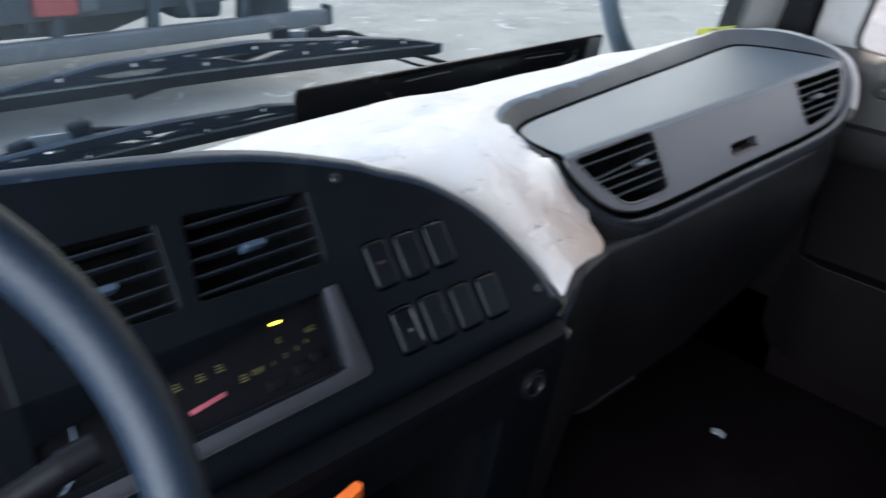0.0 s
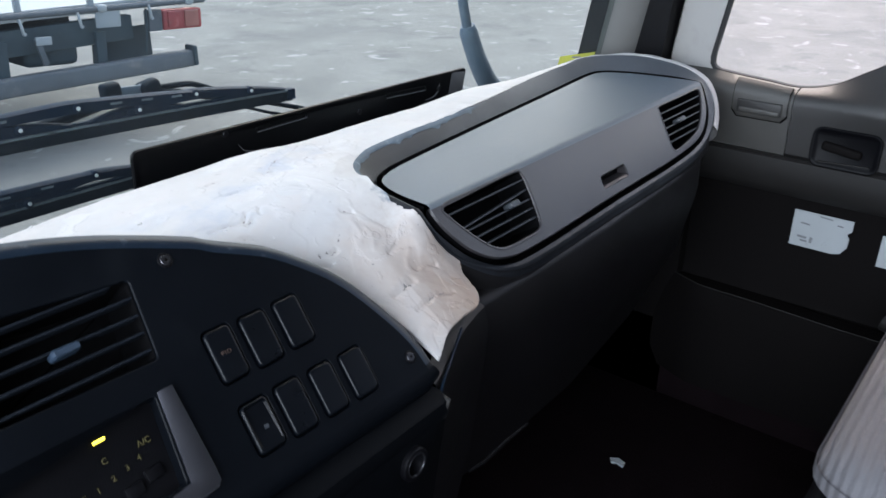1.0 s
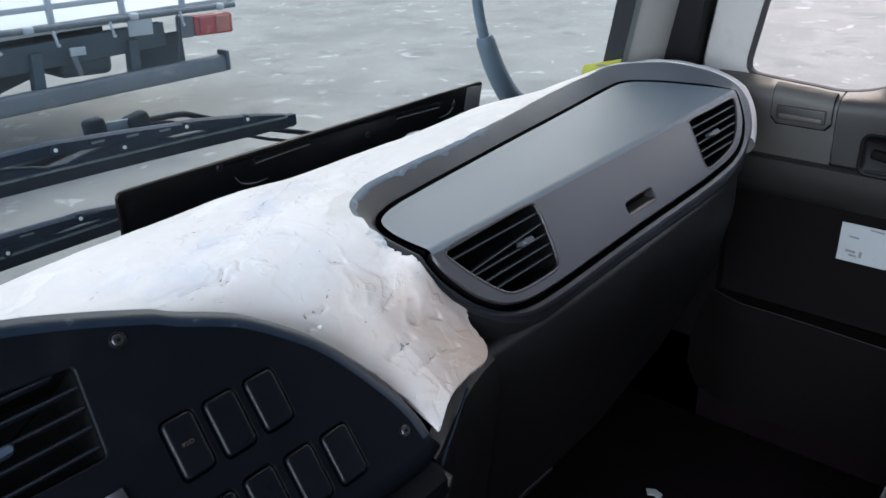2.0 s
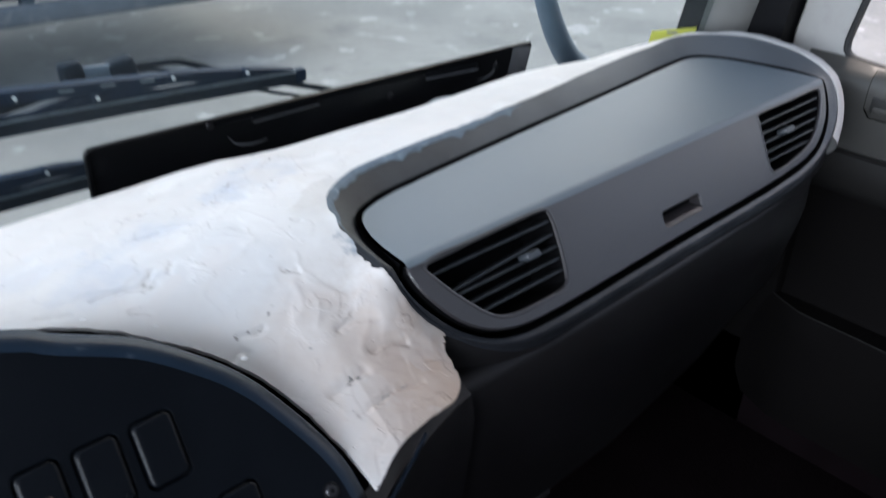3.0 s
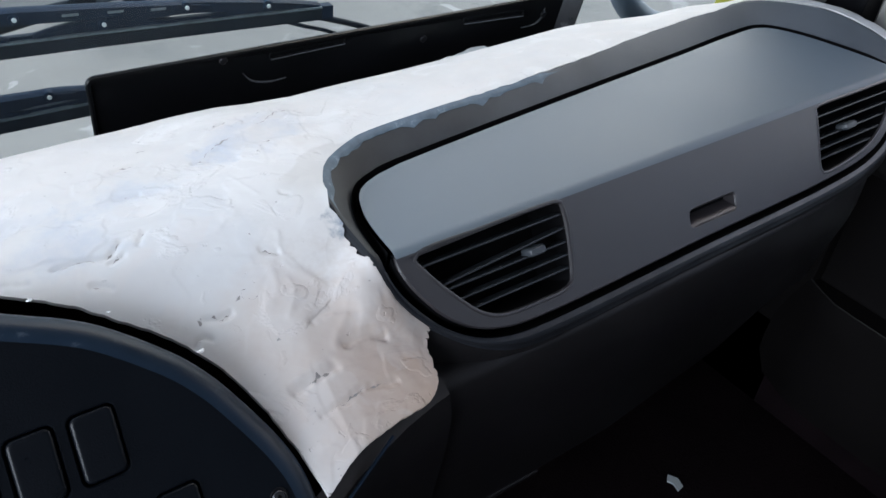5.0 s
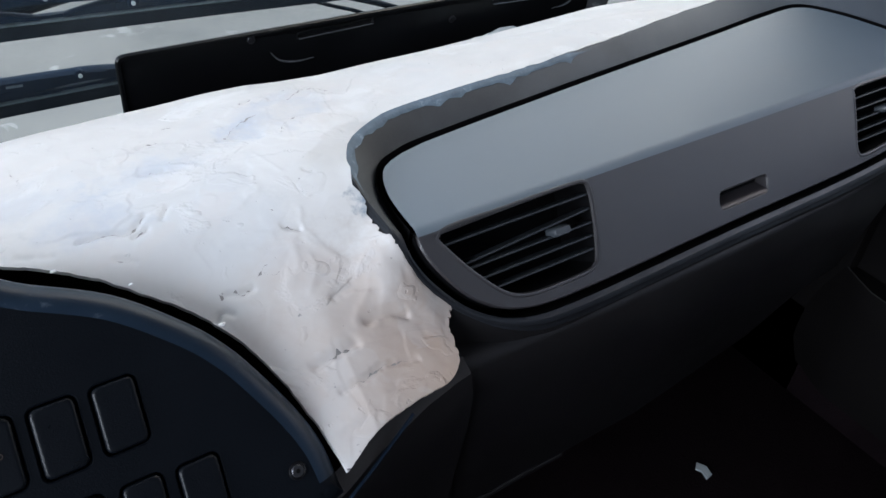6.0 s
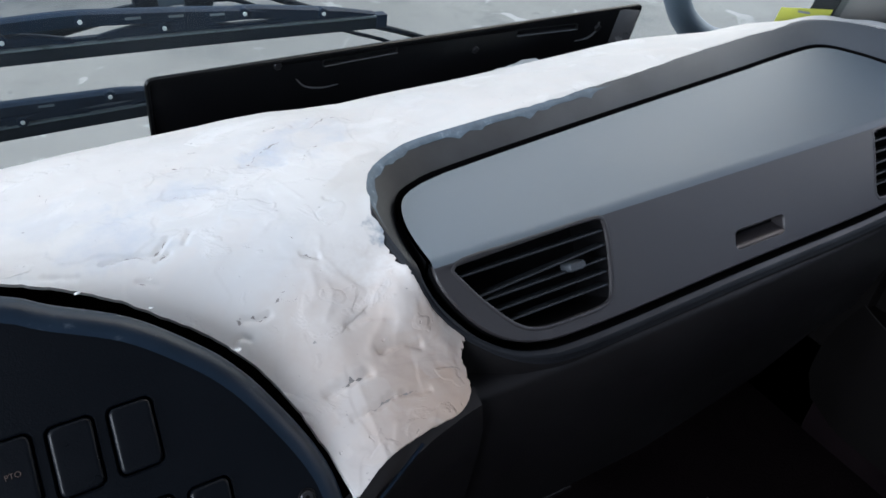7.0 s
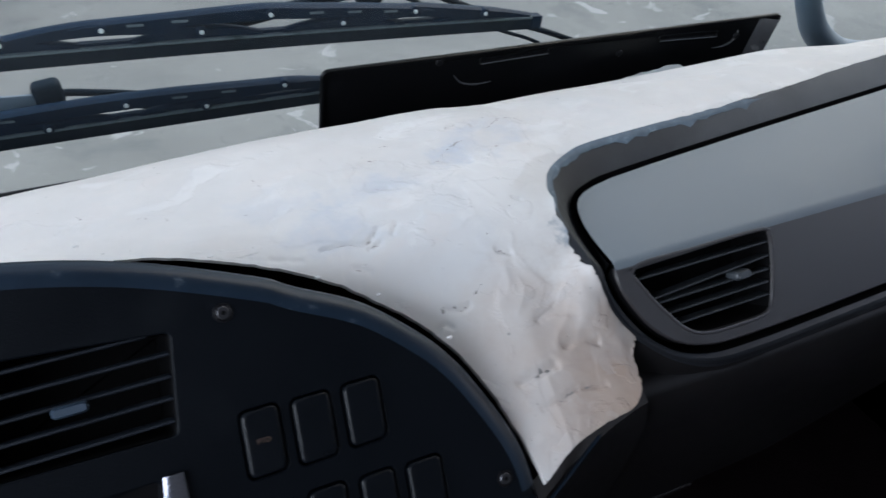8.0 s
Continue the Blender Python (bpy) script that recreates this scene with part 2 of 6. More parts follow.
# near-white matt colour in place of the rivets' metal gleam
M_RIVET = surf("rivet_gleam", (0.80, 0.83, 0.85), 0.4, 0.1, 60.0, 600.0, 0.02)
# pillar and door greys, set darker step by step towards the lower trim
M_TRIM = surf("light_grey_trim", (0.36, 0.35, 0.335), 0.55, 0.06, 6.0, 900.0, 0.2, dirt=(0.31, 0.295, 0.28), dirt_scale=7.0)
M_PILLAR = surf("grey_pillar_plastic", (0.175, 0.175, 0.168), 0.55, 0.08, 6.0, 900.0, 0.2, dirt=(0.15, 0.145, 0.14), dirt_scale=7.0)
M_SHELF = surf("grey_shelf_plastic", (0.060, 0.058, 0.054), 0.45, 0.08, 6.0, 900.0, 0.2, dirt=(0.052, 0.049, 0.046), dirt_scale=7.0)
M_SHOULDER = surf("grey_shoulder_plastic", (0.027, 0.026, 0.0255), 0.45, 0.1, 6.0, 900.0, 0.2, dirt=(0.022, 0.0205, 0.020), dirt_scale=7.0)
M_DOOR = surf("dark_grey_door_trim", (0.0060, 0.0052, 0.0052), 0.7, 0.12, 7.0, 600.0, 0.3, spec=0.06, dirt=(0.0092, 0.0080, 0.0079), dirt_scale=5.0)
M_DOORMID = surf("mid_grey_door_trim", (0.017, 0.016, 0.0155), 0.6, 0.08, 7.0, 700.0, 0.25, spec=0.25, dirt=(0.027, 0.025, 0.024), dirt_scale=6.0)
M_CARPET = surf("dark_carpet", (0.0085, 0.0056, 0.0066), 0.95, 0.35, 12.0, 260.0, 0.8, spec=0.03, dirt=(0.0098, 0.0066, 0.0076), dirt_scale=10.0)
M_HEAD = surf("grey_headlining", (0.20, 0.20, 0.20), 0.9, 0.06, 5.0, 400.0, 0.3)
M_RUBBER = surf("black_rubber", (0.014, 0.014, 0.015), 0.7, 0.2, 20.0, 400.0, 0.2)
M_WIPER = surf("wiper_blue_black", (0.0042, 0.0160, 0.0370), 0.45, 0.25, 20.0, 500.0, 0.1, spec=0.07, dirt=(0.012, 0.027, 0.048), dirt_scale=18.0, dirt_at=0.60)
M_BLADE = surf("blue_black_rubber", (0.0036, 0.0105, 0.0185), 0.5, 0.25, 20.0, 400.0, 0.2, spec=0.06, dirt=(0.011, 0.021, 0.031), dirt_scale=15.0)
# matt pale grey paints in the shine of the steel strip
M_SPINE = surf("pale_wiper_grey", (0.15, 0.18, 0.205), 0.4, 0.2, 30.0, 300.0, 0.1, metal=0.0, dirt=(0.03, 0.045, 0.058), dirt_scale=22.0, dirt_at=0.55)
M_ARM = surf("mirror_arm_plastic", (0.15, 0.195, 0.25), 0.5, 0.1, 10.0, 600.0, 0.15, dirt=(0.22, 0.26, 0.30), dirt_scale=9.0)
M_PLATE = surf("black_tray_plastic", (0.0042, 0.0044, 0.0050), 0.32, 0.25, 10.0, 500.0, 0.08, spec=0.25, dirt=(0.010, 0.0105, 0.0115), dirt_scale=8.0, dirt_at=0.62)
M_PLATEEDGE = surf("scuff_and_glint_grey", (0.06, 0.062, 0.066), 0.3, 0.3, 30.0, 500.0, 0.1, dirt=(0.20, 0.20, 0.205), dirt_scale=40.0, dirt_at=0.58)
M_PAPER = surf("sticker_paper", (0.39, 0.415, 0.43), 0.6, 0.06, 20.0, 300.0, 0.05, dirt=(0.28, 0.295, 0.295), dirt_scale=30.0)
M_INK = surf("faded_ink", (0.20, 0.21, 0.22), 0.7, 0.2, 60.0, 400.0, 0.0)
M_YELLOW = surf("yellow_label", (0.42, 0.44, 0.06), 0.6, 0.1, 25.0, 300.0, 0.05)
M_FABRIC = surf("grey_woven_cover", (0.135, 0.131, 0.140), 0.9, 0.08, 10.0, 420.0, 0.7, dirt=(0.112, 0.108, 0.113), dirt_scale=8.0)
# ribs woven into the cover
nt = M_FABRIC.node_tree
wv, tcn, rb = nt.nodes.new("ShaderNodeTexWave"), nt.nodes.new("ShaderNodeTexCoord"), nt.nodes.new("ShaderNodeBump")
wv.bands_direction = "Y"
wv.inputs["Scale"].default_value, wv.inputs["Distortion"].default_value, wv.inputs["Detail"].default_value = 28.0, 1.2, 2.0
rb.inputs["Strength"].default_value, rb.inputs["Distance"].default_value = 0.8, 0.0022
pb = nt.nodes["Principled BSDF"]
nt.links.new(tcn.outputs["Object"], wv.inputs["Vector"])
nt.links.new(wv.outputs["Fac"], rb.inputs["Height"])
nt.links.new(pb.inputs["Normal"].links[0].from_socket, rb.inputs["Normal"])
nt.links.new(rb.outputs["Normal"], pb.inputs["Normal"])
M_WHEEL = surf("wheel_leather", (0.0042, 0.0085, 0.0155), 0.42, 0.2, 12.0, 600.0, 0.3, spec=0.22, dirt=(0.009, 0.014, 0.022), dirt_scale=14.0)
M_ORANGE = surf("orange_plastic", (0.55, 0.105, 0.012), 0.4, 0.08, 20.0, 400.0, 0.05)
M_RED = surf("red_lens", (0.40, 0.085, 0.085), 0.25, 0.15, 8.0, 200.0, 0.05, dirt=(0.3, 0.12, 0.11), dirt_scale=5.0)
M_LENS = surf("pale_red_lens", (0.42, 0.16, 0.13), 0.3, 0.15, 8.0, 200.0, 0.05)
M_WHITE = surf("white_paint", (0.40, 0.43, 0.44), 0.45, 0.05, 3.0, 90.0, 0.05, dirt=(0.45, 0.46, 0.46), dirt_scale=2.5)
# chassis lightened, the haze over the truck put into its colour
M_CHASSIS = surf("chassis_grey_blue", (0.048, 0.070, 0.082), 0.65, 0.25, 3.0, 60.0, 0.2, dirt=(0.095, 0.11, 0.115), dirt_scale=2.5)
M_BAR = surf("painted_bumper_bar", (0.12, 0.135, 0.148), 0.65, 0.2, 3.0, 60.0, 0.2, dirt=(0.20, 0.20, 0.20), dirt_scale=4.0, dirt_at=0.56)
M_GROUND = surf("concrete_yard", (0.225, 0.226, 0.212), 0.9, 0.16, 0.9, 9.0, 0.12, spec=0.2, tint=(0.25, 0.25, 0.235), dirt=(0.175, 0.18, 0.172), dirt_scale=1.3, dirt_at=0.55)
# flecks of old snow and grit, and long damp stains on the concrete
nt = M_GROUND.node_tree
gb, gtc = nt.nodes["Principled BSDF"], nt.nodes.new("ShaderNodeTexCoord")
gcol = gb.inputs["Base Color"].links[0].from_socket
for gscale, gdetail, lo, hi, gtone, amount in ((3.2, 9.0, 0.62, 0.66, (0.40, 0.40, 0.39, 1), 0.75), (0.55, 6.0, 0.50, 0.62, (0.165, 0.17, 0.163, 1), 0.55), (24.0, 4.0, 0.70, 0.74, (0.42, 0.42, 0.41, 1), 0.6), (9.0, 8.0, 0.64, 0.70, (0.14, 0.145, 0.14, 1), 0.45)):
    gn, gr, gm = nt.nodes.new("ShaderNodeTexNoise"), nt.nodes.new("ShaderNodeMapRange"), nt.nodes.new("ShaderNodeMix")
    gn.inputs["Scale"].default_value, gn.inputs["Detail"].default_value, gn.inputs["Distortion"].default_value = gscale, gdetail, 0.6
    gr.inputs["From Min"].default_value, gr.inputs["From Max"].default_value, gr.inputs["To Max"].default_value = lo, hi, amount
    gm.data_type = "RGBA"
    gm.inputs[7].default_value = gtone
    nt.links.new(gtc.outputs["Object"], gn.inputs["Vector"])
    nt.links.new(gn.outputs["Fac"], gr.inputs["Value"])
    nt.links.new(gr.outputs["Result"], gm.inputs[0])
    nt.links.new(gcol, gm.inputs[6])
    gcol = gm.outputs[2]
nt.links.new(gcol, gb.inputs["Base Color"])
M_MARK = surf("yellow_print", (0.075, 0.065, 0.022), 0.6, 0.1, 60.0, 300.0, 0.0)
M_DIMMARK = surf("faded_brown_print", (0.040, 0.024, 0.018), 0.6, 0.1, 60.0, 300.0, 0.0)
M_REDMARK = surf("red_print", (0.24, 0.045, 0.065), 0.6, 0.1, 60.0, 300.0, 0.0)
M_LED = glow("yellow_lamp", (1.0, 0.85, 0.05), 2.0)
M_GLASS = glass("windscreen_glass", tint=(0.575, 0.615, 0.608), gloss=0.035)
M_GLASS2 = glass("door_glass", tint=(0.93, 0.905, 0.895), gloss=0.02)


# ---- building helpers ----
def link(name, bm, material, smooth=True, sharp=40):
    me = bpy.data.meshes.new(name)
    bmesh.ops.recalc_face_normals(bm, faces=bm.faces)
    for f in bm.faces:
        f.smooth = smooth
    if smooth:
        for e in bm.edges:
            if len(e.link_faces) == 2 and e.calc_face_angle(0) > radians(sharp):
                e.smooth = False
    bm.to_mesh(me)
    bm.free()
    me.materials.append(material)
    return new(name, me)


def part(name, bm, material, parent, label="", smooth=True):
    ob = link(name, bm, material, smooth)
    ob.parent = parent
    if label:
        tagged(ob, label)
    return ob


def thing(name, label, category, group="", kind="", at=(0, 0, 0)):
    ob = new(name)
    ob.location = at
    ob.empty_display_size = 0.05
    return tagged(ob, label, category, group, kind)


def smoothstep(a, b, x):
    t = min(1.0, max(0.0, (x - a) / (b - a)))
    return t * t * (3 - 2 * t)


def curve(points, n, closed=False):
    """Catmull-Rom through the points, at n even steps of length."""
    P = [np.array(p, float) for p in points]
    k = len(P)
    dense = []
    for i in range(k if closed else k - 1):
        p0, p1, p2, p3 = (P[(i + j - 1) % k] if closed else P[min(max(i + j - 1, 0), k - 1)] for j in range(4))
        for t in np.linspace(0, 1, 24, endpoint=False):
            dense.append(0.5 * ((2 * p1) + (p2 - p0) * t + (2 * p0 - 5 * p1 + 4 * p2 - p3) * t * t + (3 * p1 - p0 - 3 * p2 + p3) * t ** 3))
    dense.append(P[0] if closed else P[-1])
    D = np.array(dense)
    s = np.concatenate([[0], np.cumsum(np.linalg.norm(np.diff(D, axis=0), axis=1))])
    q = np.linspace(0, s[-1], n, endpoint=not closed)
    return np.stack([np.interp(q, s, D[:, j]) for j in range(D.shape[1])], 1)


def offset2(poly, d, closed=True):
    """Moves a 2D curve outwards (to its right when run counter-clockwise) by d, a number or one for each point."""
    P = np.array(poly)
    if closed:
        t = np.roll(P, -1, 0) - np.roll(P, 1, 0)
    else:
        t = np.gradient(P, axis=0)
    t /= np.linalg.norm(t, axis=1)[:, None] + 1e-12
    nrm = np.stack([t[:, 1], -t[:, 0]], 1)
    return P + nrm * np.reshape(d, (-1, 1))


def ccw(poly):
    P = np.array(poly)
    x, y = P[:, 0], P[:, 1]
    return P if np.sum(x * np.roll(y, -1) - y * np.roll(x, -1)) > 0 else P[::-1]


def loft(rings, closed=True, cap0=False, cap1=False, bm=None):
    bm = bm or bmesh.new()
    R = [[bm.verts.new(p) for p in r] for r in rings]
    for a, b in zip(R, R[1:]):
        n = len(a)
        for i in range(n if closed else n - 1):
            j = (i + 1) % n
            bm.faces.new((a[i], a[j], b[j], b[i]))
    if cap0:
        bm.faces.new(R[0][::-1])
    if cap1:
        bm.faces.new(R[-1])
    return bm


def tube(path, radius, seg=10, bm=None, squash=1.0):
    """A round bar along a path; radius may change from point to point."""
    P = np.array(path, float)
    r = np.broadcast_to(np.array(radius, float), (len(P),))
    t = np.gradient(P, axis=0)
    rings = []
    up = np.array([0.0, 0.0, 1.0])
    for p, d, rad in zip(P, t, r):
        d = d / np.linalg.norm(d)
        a = np.cross(d, up if abs(d[2]) < 0.95 else np.array([1.0, 0, 0]))
        a /= np.linalg.norm(a)
        c = np.cross(a, d)
        rings.append([p + rad * (math.cos(w) * a + squash * math.sin(w) * c) for w in np.linspace(0, 2 * math.pi, seg, endpoint=False)])
    return loft(rings, True, True, True, bm)


def ring_tube(center, ax, ay, radius, r, seg=72, sub=14):
    rings = []
    az = Vector(ax).cross(Vector(ay))
    for w in np.linspace(0, 2 * math.pi, seg, endpoint=False):
        out = Vector(ax) * math.cos(w) + Vector(ay) * math.sin(w)
        c = Vector(center) + out * radius
        rings.append([c + out * (r * math.cos(k)) + az * (r * math.sin(k)) for k in np.linspace(0, 2 * math.pi, sub, endpoint=False)])
    bm = loft(rings + [rings[0]])
    bmesh.ops.remove_doubles(bm, verts=bm.verts, dist=1e-6)
    return bm


def box(size, m=Matrix(), bevel=0.0, seg=2, bm=None):
    b = bmesh.new()
    bmesh.ops.create_cube(b, size=1.0)
    bmesh.ops.scale(b, vec=size, verts=b.verts)
    if bevel:
        bmesh.ops.bevel(b, geom=b.edges[:] + b.verts[:], offset=bevel, segments=seg, profile=0.5, affect="EDGES")
    bmesh.ops.transform(b, matrix=m, verts=b.verts)
    if bm is None:
        return b
    me = bpy.data.meshes.new("tmp")
    b.to_mesh(me)
    b.free()
    bm.from_mesh(me)
    bpy.data.meshes.remove(me)
    return bm


def disc(center, ax, ay, radius, depth, seg=24, bm=None, chamfer=0.15):
    ax, ay = Vector(ax), Vector(ay)
    n = ax.cross(ay)
    ring = lambda r, h: [Vector(center) + ax * (r * math.cos(w)) + ay * (r * math.sin(w)) + n * h for w in np.linspace(0, 2 * math.pi, seg, endpoint=False)]
    return loft([ring(radius, -depth), ring(radius, -chamfer * radius), ring(radius * (1 - chamfer), 0)], True, True, True, bm)


def fill(bm, outer, holes, place):
    """A flat face with holes, from 2D loops; place maps 2D to 3D."""
    tmp = bmesh.new()
    for lp in [outer] + list(holes):
        vs = [tmp.verts.new((p[0], p[1], 0)) for p in lp]
        for a, b in zip(vs, vs[1:] + vs[:1]):
            tmp.edges.new((a, b))
    bmesh.ops.triangle_fill(tmp, use_beauty=True, use_dissolve=False, edges=tmp.edges[:], normal=(0, 0, 1))
    vmap = {v: bm.verts.new(place(v.co.x, v.co.y)) for v in tmp.verts}
    for f in tmp.faces:
        bm.faces.new([vmap[v] for v in f.verts])
    tmp.free()


def plate(outer, holes, place, depth, hole_depth, edge=0.0015):
    """A moulded plate: a face with holes whose rims are eased, hole walls going in, and outer walls going back. place(u, v, h)."""
    bm = bmesh.new()
    outer = ccw(outer)
    holes = [ccw(h) for h in holes]
    fill(bm, outer, [offset2(h, edge) for h in holes], lambda u, v: place(u, v, 0))
    for h in holes:
        loft([[place(*p, 0) for p in offset2(h, edge)], [place(*p, -edge) for p in h], [place(*p, -hole_depth) for p in h]], bm=bm)
    o = offset2(outer, edge)
    loft([[place(*p, 0) for p in outer], [place(*p, -edge) for p in o], [place(*p, -depth) for p in o]], bm=bm)
    bmesh.ops.remove_doubles(bm, verts=bm.verts, dist=1e-5)
    return bm


def rrect(u0, v0, u1, v1, r, n=5, skew=0.0):
    """A rounded rectangle; skew shifts u with v."""
    pts = []
    for cu, cv, a0 in ((u1 - r, v0 + r, -90), (u1 - r, v1 - r, 0), (u0 + r, v1 - r, 90), (u0 + r, v0 + r, 180)):
        for k in range(n):
            w = radians(a0 + 90 * k / (n - 1))
            pts.append((cu + r * math.cos(w), cv + r * math.sin(w)))
    return [(u + skew * (v - v0), v) for u, v in pts]


def words(text, size, m, material, parent, name="lettering", depth=0.0003):
    c = bpy.data.curves.new("txt", "FONT")
    c.body, c.size, c.extrude, c.align_x, c.align_y = text, size, depth, "CENTER", "CENTER"
    o = bpy.data.objects.new("txt", c)
    scene.collection.objects.link(o)
    me = bpy.data.meshes.new_from_object(o.evaluated_get(bpy.context.evaluated_depsgraph_get()))
    bpy.data.objects.remove(o)
    me.materials.append(material)
    ob = new(name, me)
    ob.parent = parent
    ob.matrix_basis = m
    return ob


def span_at(poly, v):
    """The stretch of u that lies inside a 2D outline at height v."""
    us = []
    for (a, b), (c, d) in zip(poly, np.roll(np.array(poly), -1, 0)):
        if (b - v) * (d - v) < 0:
            us.append(a + (c - a) * (v - b) / (d - b))
    return (min(us), max(us)) if len(us) > 1 else None


# ---- the filler-covered dashboard top ----
POD_D = 0.962


def pod_at(u, v, h=0.0):
    """On the sloping instrument panel: u to the right, v up the slope, h off the face."""
    return (u, -0.76 * (POD_D + h) + 0.65 * v, 0.65 * (POD_D + h) + 0.76 * v)


def pod_m(u, v, h=0.0):
    m = Matrix(((1, 0, 0), (0, 0.65, -0.76), (0, 0.76, 0.65))).to_4x4()
    m.translation = pod_at(u, v, h)
    return m


FOLD_Y, FOLD_Z = 0.5670, 2.0975
FY, FZ = 0.57, 0.8216


def box_at(x, s, h=0.0):
    """On the passenger storage box: s > 0 lies on its flat lid, s < 0 runs down its sloping front, h off the surface."""
    r = 0.0055

    def flat(q):
        if q >= 0:
            return np.array([FOLD_Y + q, FOLD_Z])
        return np.array([FOLD_Y + FY * q, FOLD_Z + FZ * q])
    if abs(s) < r:
        t = (s + r) / (2 * r)
        p = (1 - t) ** 2 * flat(-r) + 2 * t * (1 - t) * flat(0) + t * t * flat(r)
    else:
        p = flat(s)
    w = smoothstep(-r, r, s)
    nrm = np.array([-FZ * (1 - w), FY * (1 - w) + w])
    nrm /= np.linalg.norm(nrm)
    p = p + nrm * h
    return (x, p[0], p[1])


def down(points):
    """Moves outline points from the vent line, which lies below the fold, to the fold."""
    return [(x, s - 0.005 + 0.008 * smoothstep(-0.002, 0.02, s)) for x, s in points]


LID = ccw(curve(down([(0.722, 0.015), (0.728, 0.050), (0.742, 0.080), (0.765, 0.094), (0.81, 0.104), (1.0, 0.125), (1.22, 0.147), (1.34, 0.160), (1.395, 0.158), (1.422, 0.122), (1.436, 0.07),
                 (1.444, 0.015), (1.440, -0.012), (1.412, -0.048), (1.355, -0.074), (1.25, -0.083), (1.05, -0.085), (0.86, -0.088), (0.795, -0.082), (0.757, -0.062), (0.733, -0.032), (0.722, -0.005)]), 260, True))


def rim_off(x, s):
    """How far the crest of the dark rim lies outside the lid's edge."""
    side = smoothstep(0.80, 0.75, x) * smoothstep(0.085, 0.060, s)
    foot = smoothstep(0.01, -0.03, s)
    back = smoothstep(0.06, 0.11, s)
    wide = smoothstep(1.05, 1.22, x) * smoothstep(1.39, 1.28, x)
    usual = 0.010 + (0.021 + 0.008 * wide) * back + 0.045 * right_end(x, s) + 0.0035 * foot
    tail = np.interp(s, [-0.090, -0.075, -0.058, -0.042, -0.020, 0.0, 0.03, 0.06], [0.0135, 0.008, 0.008, 0.0120, 0.0150, 0.0155, 0.0170, 0.026])
    return usual + side * (tail - usual) + 0.008 * smoothstep(0.83, 0.76, x) * smoothstep(0.035, 0.070, s)


def right_end(x, s):
    return smoothstep(1.385, 1.43, x) * smoothstep(-0.09, 0.05, s)


def bare(x, s):
    """Where the rim is missing at the front left corner of the box."""
    return smoothstep(0.80, 0.755, x) * smoothstep(0.012, -0.034, s) * smoothstep(-0.089, -0.066, s)


def rim_high(x, s):
    """How far the crest of the rim stands over the surface of the box."""
    side = smoothstep(0.80, 0.75, x) * smoothstep(0.085, 0.060, s)
    q = s - 0.010
    usual = smoothstep(-0.03, 0.03, q) * (0.007 + 0.009 * smoothstep(0.03, 0.09, q) + 0.001 * smoothstep(0.75, 0.9, x) + 0.003 * smoothstep(0.95, 0.85, x)) + 0.002 * smoothstep(1.3, 1.45, x) * smoothstep(0, 0.1, q)
    tail = np.interp(s, [-0.090, -0.075, -0.058, -0.042, -0.020, 0.0, 0.03, 0.06], [0.0, -0.010, -0.018, -0.009, -0.003, 0.001, 0.006, 0.013])
    return usual + side * (tail - usual)


def soften(v, k=9):
    """Evens out a run of values round the closed outline."""
    for _ in range(3):
        v = sum(np.roll(v, q) for q in range(-k, k + 1)) / (2 * k + 1)
    return v


RIM_OFF = soften(np.array([rim_off(*p) for p in LID]), 4)
RIM_H = soften(np.array([rim_high(*p) for p in LID]), 3)
RIM_OUT = soften(np.array([1 + 1.3 * right_end(*p) - 0.85 * smoothstep(0.82, 0.77, p[0]) * smoothstep(0.005, -0.030, p[1]) for p in LID]), 3)


RIM_ROUND = soften(np.array([0.85 if p[0] > 1.37 and -0.07 < p[1] < 0.11 else 0.0 for p in LID]), 3)


GAP_W = soften(np.array([0.003 * smoothstep(0.01, -0.03, p[1]) * smoothstep(0.74, 0.78, p[0]) + smoothstep(0.80, 0.75, p[0]) * np.interp(p[1], [-0.075, -0.055, -0.042, -0.02, 0.0, 0.03, 0.06, 0.08], [0.0, 0.002, 0.0045, 0.0055, 0.005, 0.003, 0.001, 0.0]) for p in LID]), 3)


RIM_DEEP = soften(np.array([1 - 0.85 * smoothstep(-0.010, -0.040, p[1]) * smoothstep(0.80, 0.755, p[0]) for p in LID]), 3)


def rim_ring(extra, dh, scale=1.0):
    R = np.array([box_at(p[0], p[1], h * (1 if scale else 0) + dh * (g if scale else 1)) for p, h, g in zip(offset2(LID, RIM_OFF * scale + (extra * RIM_OUT if extra > 0 and scale else extra + GAP_W * (1 - scale))), RIM_H, RIM_DEEP)])
    if scale:
        S = np.stack([soften(R[:, j], 4) for j in range(3)], 1)
        R = R + (S - R) * RIM_ROUND[:, None]
    return [Vector(p) for p in R]


# outline of the instrument panel on its face
POD_RIM = curve([(-0.47, 1.90), (-0.44, 2.0), (-0.34, 2.065), (-0.15, 2.090), (0.05, 2.089), (0.162, 2.079), (0.293, 2.062), (0.366, 2.046), (0.440, 2.019), (0.460, 2.008), (0.503, 1.9862), (0.5395, 1.955),
                 (0.558, 1.933), (0.570, 1.913), (0.584, 1.885), (0.592, 1.865), (0.597, 1.845), (0.5995, 1.812)], 150)


